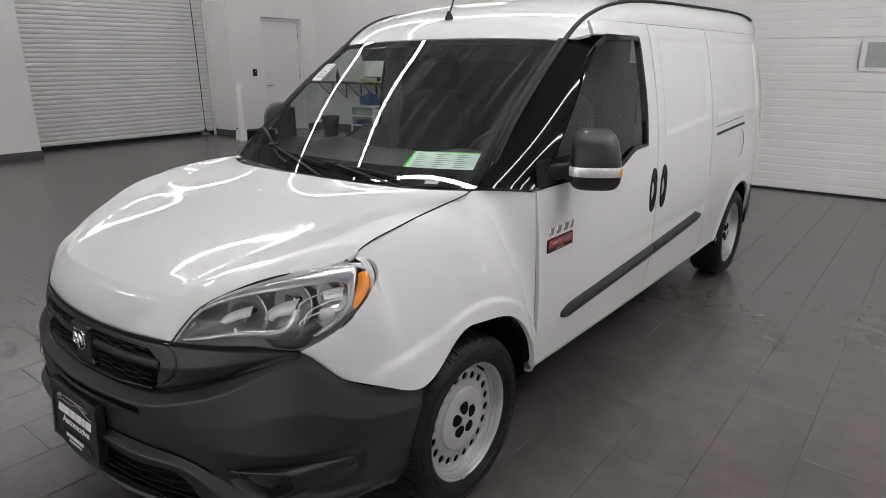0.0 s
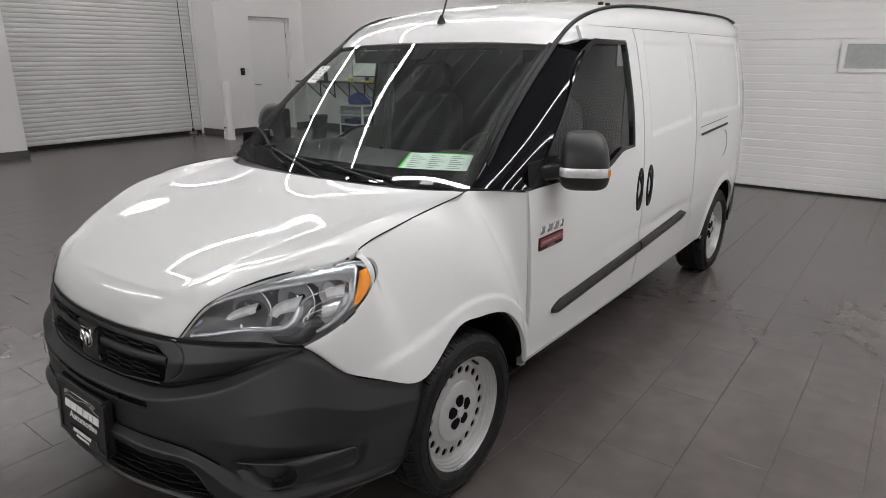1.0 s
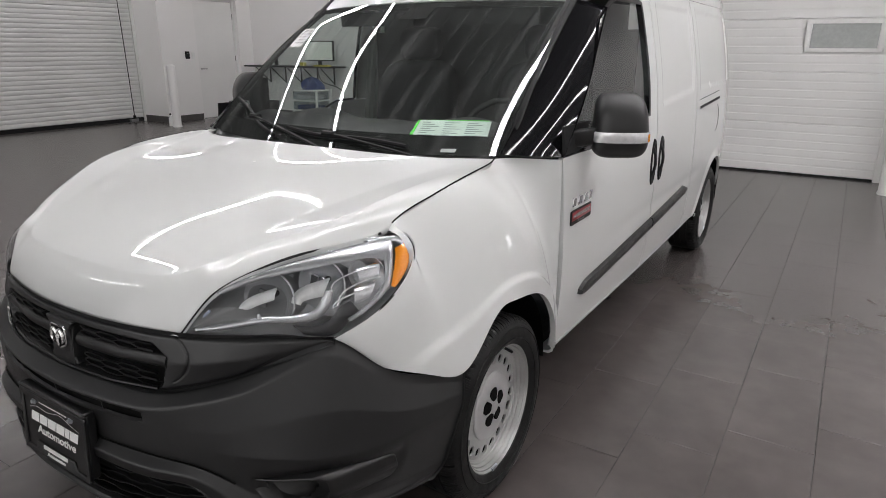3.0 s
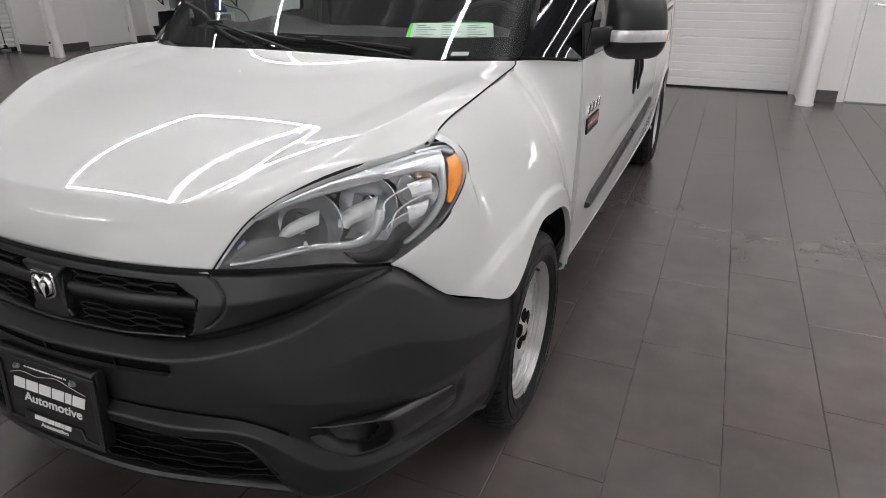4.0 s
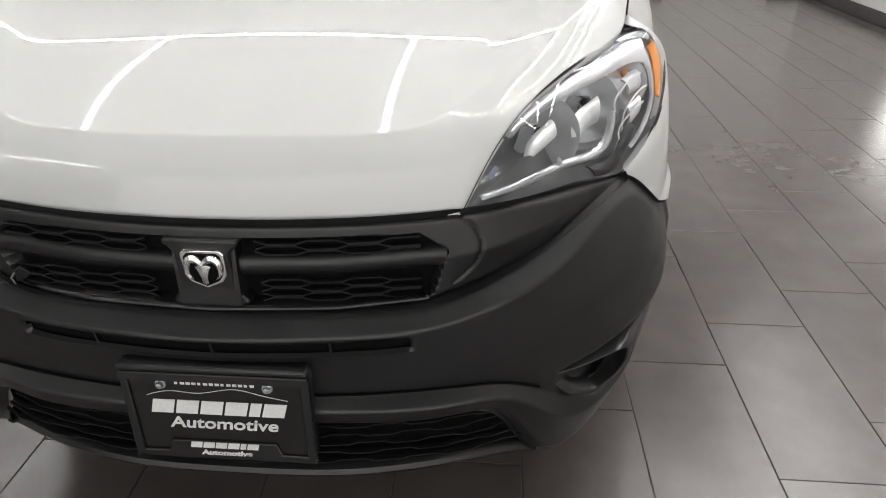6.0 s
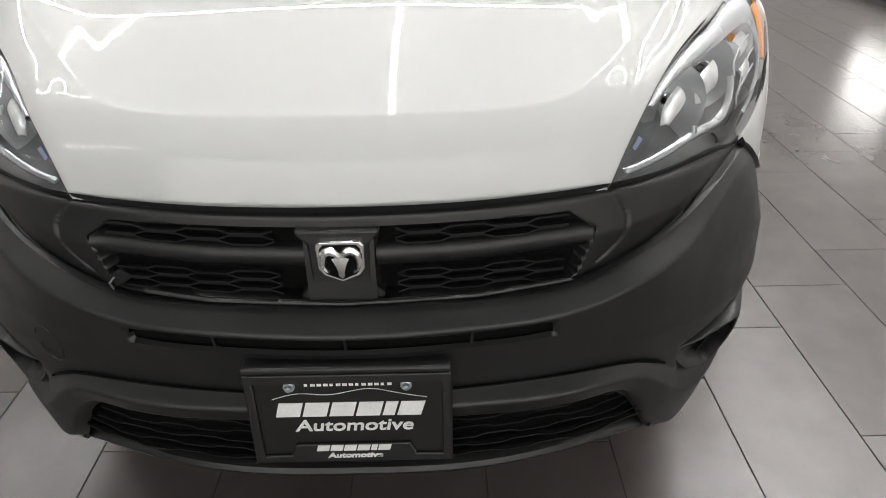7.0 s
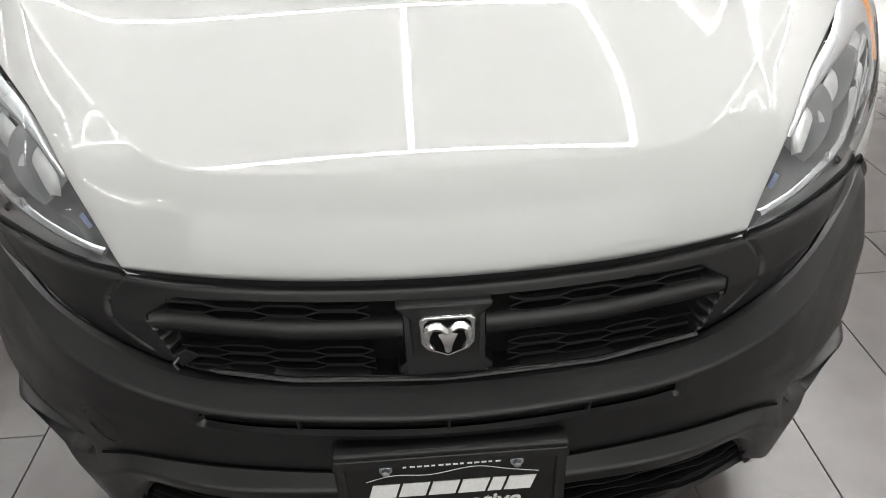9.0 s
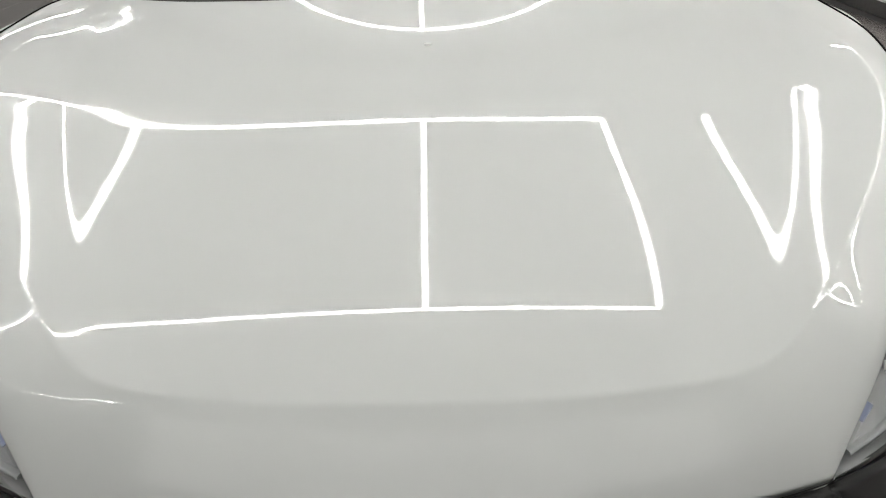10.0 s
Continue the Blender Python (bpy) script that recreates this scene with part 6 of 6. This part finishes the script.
WD = [WM[0].data("tyre", RUBBER, True, 30), WM[1].data("rim", STEEL, True, 40), WM[2].data("brake_shadow", SHADETRIM), WM[3].data("hub_cover", HUBCAP), WM[4].data("centre_cap", HUBCAP),
      [m.data("cover_slot", SHADETRIM, False) for m in WM[5]], WM[6].data("balance_weight", ZINC, False), WM[7].data("valve", DARKPL)]


def wheel(x, y, turn):
    w = new("wheel")
    w.parent = van
    w.matrix_basis = pose(x, y, 0.3035, turn, 0, 0 if x > 0 else 180)
    tagged(w, "silver perforated steel wheel with grey hub cover and black tyre")
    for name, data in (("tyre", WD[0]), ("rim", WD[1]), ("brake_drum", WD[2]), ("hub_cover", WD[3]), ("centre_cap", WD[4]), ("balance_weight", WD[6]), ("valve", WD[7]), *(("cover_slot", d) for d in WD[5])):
        o = new(name, data)
        o.parent = w


wheel(0.751, -0.030, 0)
wheel(-0.751, -0.030, 25)
wheel(0.764, 3.109, 40)
wheel(-0.764, 3.109, 70)


def underbody():
    # plain boxes in near-black: the shade under the van is in their colour
    part("underbody", Mesh().box(-0.70, 0.70, 0.40, 2.70, 0.19, 0.34), SHADETRIM, van, "dark underbody")
    part("engine_tray", Mesh().box(-0.60, 0.60, -0.62, 0.40, 0.22, 0.60), SHADETRIM, van, "dark engine undertray")
    part("radiator", Mesh().box(-0.38, 0.38, -0.78, -0.625, 0.30, 0.70), SHADETRIM, van, "near-black radiator box with the shade behind the grille in its colour")
    part("rear_axle", Mesh().box(-0.60, 0.60, 2.75, 3.6, 0.25, 0.6), SHADETRIM, van, "dark rear axle housing")
    for y, x0 in ((0.0, 0.822), (3.109, 0.874)):
        w = np.linspace(radians(0), radians(180), 40)
        rows = [np.stack((np.full(40, x), y + (AR + 0.004) * np.cos(w), AZ + (AR + 0.004) * np.sin(w)), axis=1) for x in (x0 - 0.012, 0.72, 0.56, 0.48)]
        rows.append(rows[-1] * (1, 0, 0) + np.array((0, y, AZ)))
        both("wheel_arch_liner", Mesh().grid(np.array(rows)), SHADETRIM, van, "black wheel arch liner")


underbody()


# ---- side fittings ----
def fittings():
    for s in (0, 1):
        flip = (lambda m: m) if s == 0 else (lambda m: m.mirrored())
        # rub strip in two lengths
        for y0, y1, owner, tip in ((0.56, 1.474, DOORS[s], True), (1.486, 2.20, SLIDES[s], False)):
            y = np.linspace(y0, y1, 30)
            zc = 0.5125 + 0.0635 * (y - 0.56)
            half = np.full(30, 0.030)
            if tip:
                half *= 0.35 + 0.65 * smoothstep(y, y0, y0 + 0.05)
            else:
                half *= 0.35 + 0.65 * (1 - smoothstep(y, y1 - 0.05, y1))
            rows = [np.stack((side(y, zc + f * half) + o, y, zc + f * half), axis=1) for f, o in ((-1, 0.0), (-0.96, 0.010), (-0.55, 0.019), (0.3, 0.020), (0.85, 0.014), (1, 0.0))]
            g = np.array(rows)
            m = Mesh().grid(g)
            for e in (0, -1):
                m.grid(np.array([g[:, e], g[:, e] * (0, 1, 1) + np.array([[0.86, 0, 0]])]))
            part("rub_strip", flip(m), PLASTIC, owner, "black plastic rub strip", angle=50)
        # pull handles
        for y, owner in ((1.428, DOORS[s]), (1.562, SLIDES[s])):
            z0 = 0.885
            u = np.linspace(0, 2 * math.pi, 41)[:-1]
            rows = []
            for f, o in ((1.0, -0.001), (0.985, 0.005), (0.93, 0.008), (0.84, 0.007), (0.74, 0.001), (0.40, -0.012), (0.0, -0.014)):
                zz = z0 + 0.108 * f * np.sin(u)
                yy = y + 0.037 * f * np.cos(u) + 0.10 * (zz - z0)
                rows.append(np.stack((side(yy, zz) + o, yy, zz), axis=1))
            h = part("door_handle", flip(Mesh().grid(np.array(rows), wrap=True)), DARKPL, owner, "black oval pull handle recess")
            grip = spline([(float(side(y, 0.82)) - 0.004, y - 0.010, 0.812), (float(side(y, 0.85)) + 0.010, y - 0.006, 0.85), (float(side(y, 0.9)) + 0.012, y - 0.002, 0.91), (float(side(y, 0.96)) - 0.004, y + 0.003, 0.960)], 18)
            part("grip", flip(Mesh().tube(grip, 0.0085, 10, 0.8)), DARKPL, h, "black grip bar")
        # track of the sliding door
        y = np.linspace(2.43, 3.05, 20)
        rows = [np.stack((side(y, np.full(20, z)) + o, y, np.full(20, z) + 0.035 * (y - 2.43)), axis=1) for z, o in ((1.052, 0.0005), (1.054, 0.006), (1.066, 0.006), (1.068, 0.0005))]
        part("slide_track", flip(Mesh().grid(np.array(rows))), DARKPL, QUARTERS[s], "black sliding door track")
        rows = [np.stack((side(y, np.full(20, z)) + 0.0012, y, np.full(20, z) + 0.035 * (y - 2.43)), axis=1) for z in (1.105, 1.109)]
        part("track_seam", flip(Mesh().grid(np.array(rows))), SHADETRIM, QUARTERS[s])
        part("tail_lamp", flip(Mesh().sheet(np.array([[(float(side(3.72, z)) + 0.004, 3.70, z), (float(side(3.80, z)) + 0.006, 3.80, z), (float(side(3.84, z)) - 0.03, 3.845, z)] for z in np.linspace(0.98, 1.35, 12)]), 0.01)), REDLENS, van, "red tail lamp")
        # mirror
        u, v = np.meshgrid(np.linspace(0, 2 * math.pi, 49)[:-1], np.linspace(-math.pi / 2, math.pi / 2, 33))

        def pw(a, e):
            return np.sign(a) * np.abs(a) ** e

        cx, cy, cz = (0.978, 0.548, 1.147) if s == 0 else (0.922, 0.600, 1.172)
        x = 0.091 * pw(np.cos(v), 0.42) * pw(np.cos(u), 0.55)
        y = 0.070 * pw(np.cos(v), 0.42) * pw(np.sin(u), 0.62)
        z = 0.112 * pw(np.sin(v), 0.60)
        x = x * (1 - 0.10 * (z / 0.104)) - 0.004 * (z / 0.104) + 0.0
        y = np.where(y > 0.045, 0.045, y) + 0.030 * (z / 0.104) ** 2 * (z > 0) + 0.028 * (z / 0.104) ** 2 * (z < 0)
        yaw = radians(30)
        g = np.stack((cx + x * math.cos(yaw) - y * math.sin(yaw), cy + x * math.sin(yaw) + y * math.cos(yaw), cz + z), axis=2)
        mir = part("mirror", flip(Mesh().grid(g, wrap=True)), PLASTIC, van, "large black plastic door mirror", angle=50)
        # repeater lens, a clear band low on the housing
        uu = np.linspace(radians(186), radians(352), 40)
        rows = []
        for zz in (-0.052, -0.048, -0.022, -0.016):
            vv = math.asin(-((abs(zz) / 0.104) ** (1 / 0.60)))
            o = 1.035 if -0.05 < zz < -0.02 else 1.005
            xx = 0.091 * o * pw(np.cos(np.full(40, vv)), 0.42) * pw(np.cos(uu), 0.55)
            yy = 0.070 * o * pw(np.cos(np.full(40, vv)), 0.42) * pw(np.sin(uu), 0.62)
            xx = xx * (1 - 0.10 * (zz / 0.104)) - 0.004 * (zz / 0.104)
            yy = yy + 0.028 * (zz / 0.104) ** 2
            rows.append(np.stack((cx + xx * math.cos(yaw) - yy * math.sin(yaw), cy + xx * math.sin(yaw) + yy * math.cos(yaw), np.full(40, cz + zz)), axis=1))
        g = np.array(rows)
        rep = part("repeater_lens", flip(Mesh().solid(g, 0.003)), CLEARLENS, mir, "clear faceted indicator lens", angle=50)
        e = g[1:3, 31:36]
        part("bulb", flip(Mesh().solid(e + (e - np.array((cx, cy, cz))) * 0.012, 0.003)), AMBER, rep, "amber bulb spot")
        arm = []
        for k in np.linspace(0, 1, 6):
            c = np.array((0.838, 0.468, 1.10)) * (1 - k) + np.array((0.945, 0.535, 1.118)) * k
            hy, hz = 0.042 - 0.008 * k, 0.036 - 0.004 * k
            arm.append([c + np.array((0.02 * math.sin(w), hy * abs(math.cos(w)) ** 0.6 * np.sign(math.cos(w)), hz * abs(math.sin(w)) ** 0.6 * np.sign(math.sin(w)))) for w in np.linspace(0, 2 * math.pi, 25)[:-1]])
        part("arm", flip(Mesh().grid(np.array(arm), wrap=True)), PLASTIC, mir, "black mirror arm")
        part("mirror_glass", flip(Mesh().box(cx - 0.095, cx + 0.055, cy + 0.046, cy + 0.050, cz - 0.085, cz + 0.085)), CHROME, mir, "mirror glass")
    # name badge on the driver's door: plain chrome blocks over a red plate
    for s in (0, 1):
        flip = (lambda m: m) if s == 0 else (lambda m: m.mirrored())
        for k, (y, w) in enumerate(((0.425, 0.030), (0.477, 0.036), (0.531, 0.034), (0.583, 0.022))):
            z = 0.887
            m = Mesh().prism([(y, z - 0.016), (y + w, z - 0.016), (y + w + 0.006, z + 0.016), (y + 0.006, z + 0.016)], float(side(y, z)) - 0.001, float(side(y, z)) + 0.006, "x")
            part("badge_block", flip(m), CHROME, DOORS[s], "plain chrome badge block", bevel=0.002)
        pl = part("badge_plate", flip(Mesh().prism(rounded(0.412, 0.608, 0.806, 0.858, 0.006), float(side(0.5, 0.83)) - 0.001, float(side(0.5, 0.83)) + 0.005, "x")), DARKPL, DOORS[s], "dark badge plate with red field", bevel=0.001)
        part("badge_field", flip(Mesh().prism(rounded(0.418, 0.602, 0.822, 0.853, 0.004), float(side(0.5, 0.83)) + 0.005, float(side(0.5, 0.83)) + 0.0062, "x")), RED, pl, "red field")
        for k in range(8):
            y = 0.428 + k * 0.021
            part("print_bar", flip(Mesh().prism([(y, 0.832), (y + 0.014, 0.832), (y + 0.016, 0.844), (y + 0.002, 0.844)], float(side(0.5, 0.83)) + 0.006, float(side(0.5, 0.83)) + 0.0068, "x")), CHROME, pl, "small plain bar", smooth=False)
        for k in range(4):
            y = 0.475 + k * 0.016
            part("print_bar", flip(Mesh().box(float(side(0.5, 0.81)) + 0.005, float(side(0.5, 0.81)) + 0.0062, y, y + 0.010, 0.810, 0.818)), CHROME, pl, "small plain bar", smooth=False)


fittings()


def fuel_flap():
    w = np.linspace(-0.5 * math.pi, 0.5 * math.pi, 25)
    y, z = 2.99 + 0.085 * np.cos(w), 0.955 + 0.085 * np.sin(w)
    part("fuel_flap_seam", Mesh().tube(np.stack((side(y, z) + 0.0005, y, z), axis=1), 0.0016, 6), DARKPL, van, "thin curved seam of the fuel flap")


fuel_flap()


def tail():
    z = np.linspace(0.36, 1.77, 30)
    edge = np.array([(min(float(side(3.80, min(a, RAIL))) if a <= RAIL else 0.80 - 0.205 * (a - 0.36 - 1.295) / 0.115 * 0.5 - 0.1, 0.80), 3.80, a) for a in z])
    rows = [np.stack((edge[:, 0] * f, 3.80 + 0.05 * (1 - f**2) + 0 * z, z), axis=1) for f in np.linspace(-1, 1, 21)]
    part("rear_doors", Mesh().sheet(np.array(rows), 0.015), WHITE, van, "white rear doors")
    rows = [np.stack((np.linspace(-0.83, 0.83, 41), 3.82 + dy - 0.16 * np.abs(np.linspace(-1, 1, 41)) ** 6, np.full(41, zz)), axis=1) for zz, dy in ((0.56, 0.0), (0.54, 0.05), (0.40, 0.06), (0.32, 0.03), (0.30, -0.05))]
    part("rear_bumper", Mesh().sheet(np.array(rows), 0.02), PLASTIC, van, "black plastic rear bumper")


tail()


# ---- cabin, seen through the glass ----
def cabin():
    rows = []
    for y, z in ((0.17, 1.060), (0.24, 1.066), (0.36, 1.086), (0.50, 1.112), (0.60, 1.105), (0.68, 1.06), (0.72, 0.95), (0.70, 0.70)):
        rows.append(full([(x, y + 0.10 * (x / 0.74) ** 2 * (1 - (y - 0.1) / 0.7), z + (0.025 if 0.22 < x < 0.50 and 0.45 < y < 0.65 else 0)) for x in (0, 0.2, 0.38, 0.56, 0.76)]))
    d = part("dashboard", Mesh().grid(loft(rows, 61, 51)), TRIM, van, "dark grey moulded dashboard")
    ring = Mesh().lathe([(0.013 * math.sin(w), 0.185 + 0.013 * math.cos(w)) for w in np.linspace(0, 2 * math.pi, 13)], 48, axis="z")
    ring.lathe([(-0.02, 0.0), (-0.02, 0.06), (0.02, 0.055), (0.03, 0.0)], 24, axis="z")
    for a in (0, 180, 270):
        ring.tube([(0.05 * math.cos(radians(a)), 0.05 * math.sin(radians(a)), 0), (0.18 * math.cos(radians(a)), 0.18 * math.sin(radians(a)), 0)], 0.014, 8)
    q = Euler((radians(62), 0, 0)).to_matrix()
    ring.v = [tuple(q @ Vector(p) + Vector((0.37, 0.80, 1.02))) for p in ring.v]
    part("steering_wheel", ring, TRIM, van, "black steering wheel")
    for x in (0.37, -0.37):
        u, v = np.meshgrid(np.linspace(0, 2 * math.pi, 33)[:-1], np.linspace(-math.pi / 2, math.pi / 2, 17))
        pw = lambda a, e: np.sign(a) * np.abs(a) ** e

        def cushion(c, h, lean=0.0):
            g = np.stack((c[0] + h[0] * pw(np.cos(v), 0.5) * pw(np.cos(u), 0.5), c[1] + h[1] * pw(np.cos(v), 0.5) * pw(np.sin(u), 0.5) + lean * h[2] * np.sin(v), c[2] + h[2] * pw(np.sin(v), 0.5)), axis=2)
            return Mesh().grid(g, wrap=True)

        s = part("seat", cushion((x, 1.02, 0.72), (0.24, 0.25, 0.10)), CLOTH, van, "black cloth front seat")
        part("backrest", cushion((x, 1.27, 1.02), (0.24, 0.08, 0.32), 0.2), CLOTH, s)
        part("headrest", cushion((x, 1.33, 1.42), (0.12, 0.05, 0.085), 0.1), CLOTH, s)
    m = Mesh().box(-0.755, 0.755, 1.44, 1.46, 0.34, 1.48).box(-0.70, 0.70, 1.44, 1.46, 1.48, 1.62).box(-0.78, 0.78, 0.5, 1.44, 0.345, 0.40)
    part("bulkhead", m, TRIM, van, "dark cabin bulkhead and floor")
    rows = [full([(0.0, 0.83, 1.578), (0.55, 0.90, 1.565)]), full([(0.0, 1.1, 1.645), (0.62, 1.12, 1.61)]), full([(0.0, 1.44, 1.66), (0.66, 1.44, 1.62)])]
    part("headliner", Mesh().solid(loft(rows, 31, 15), 0.01), LINER, van, "grey headliner")
    for s in (1, -1):
        part("sun_visor", Mesh().solid(np.array([[(s * x, 0.86 + t * 0.02, 1.555 - t * 0.15 + 0.001 * x) for x in np.linspace(0.10, 0.52, 8)] for t in np.linspace(0, 0.4, 4)]), 0.012), TRIM, van, "dark sun visor")
    # papers lying on the dashboard
    t = thing("window_paperwork", "pale printed sheets with bright green edges lying on the dashboard", "papers", (0.41, 0.378, 1.112))
    t.rotation_euler = (radians(21), 0, radians(21))
    part("green_card", Mesh().prism([(-0.155, -0.062), (0.13, -0.070), (0.128, 0.078), (-0.142, 0.072)], 0.0, 0.0015, "z"), GREEN, t, "bright green backing card", smooth=False)
    sh = part("paper_sheet", Mesh().prism([(-0.140, -0.066), (0.137, -0.078), (0.137, 0.064), (-0.132, 0.066)], 0.003, 0.0045, "z"), PAPER, t, "pale printed sheet", smooth=False)
    for r in range(7):
        for c in range(3):
            w = 0.03 + 0.045 * ((r * 7 + c * 3) % 5) / 5
            part("text_bar", Mesh().box(-0.12 + c * 0.085, -0.12 + c * 0.085 + w, 0.045 - r * 0.016, 0.049 - r * 0.016, 0.0046, 0.0052), INK, sh, "grey print line", smooth=False)


cabin()


# ---- floor tiles, last ----
def tile_data(x0, x1, y0, y1):
    """One tile, bevelled, centred on its own origin."""
    w, d, c, h = (x1 - x0) / 2 - 0.0010, (y1 - y0) / 2 - 0.0008, 0.0013, 0.0036
    m = Mesh()
    rings = [[(-a, -b, z), (a, -b, z), (a, b, z), (-a, b, z)] for a, b, z in ((w, d, -h), (w, d, -0.001), (w - c, d - c, 0.0))]
    m.grid(np.array(rings), wrap=True)
    m.f.append((8, 9, 10, 11))
    return m


TW, TL, TX, TY = 0.2975, 0.595, 1.132, 0.347
whole = tile_data(0, TW, 0, TL).data("tile", TILE, False)
rest, picked = Mesh(), 0
for i in range(-39, 11):
    x0 = TX + (i - 1) * TW
    if x0 + TW > XR - 0.01 or x0 < -10.3:
        continue
    shift = TY + (0.1983 * i) % TL
    for j in range(-16, 17):
        y0 = shift + j * TL
        cy = y0 + TL / 2
        if cy < YF - 0.25 or cy > 8.0:
            continue
        if -0.9 < x0 < 3.2 and -1.9 < cy < 4.4 and picked < 300 and not (-0.9 < x0 < 0.5 and cy > 0.6):
            t = new("tile", whole)
            t.parent, t.location = floor, (x0 + TW / 2, cy, 0.0)
            picked += 1
        else:
            m = tile_data(0, TW, 0, TL)
            o = len(rest.v)
            rest.v += [(x + x0 + TW / 2, y + cy, z) for x, y, z in m.v]
            rest.f += [tuple(o + k for k in q) for q in m.f]
me = bpy.data.meshes.new("floor_tiles")
me.from_pydata(rest.v, [], rest.f)
TILES = TILE.copy()
TILES.name = "grey_porcelain_tiles"
for node in TILES.node_tree.nodes:
    if node.type == "OBJECT_INFO":
        geo = TILES.node_tree.nodes.new("ShaderNodeNewGeometry")
        for link in list(node.outputs["Random"].links):
            TILES.node_tree.links.new(geo.outputs["Random Per Island"], link.to_socket)
me.materials.append(TILES)
far = new("floor_tiles", me)
far.parent = floor
tagged(far, kind="stuff")
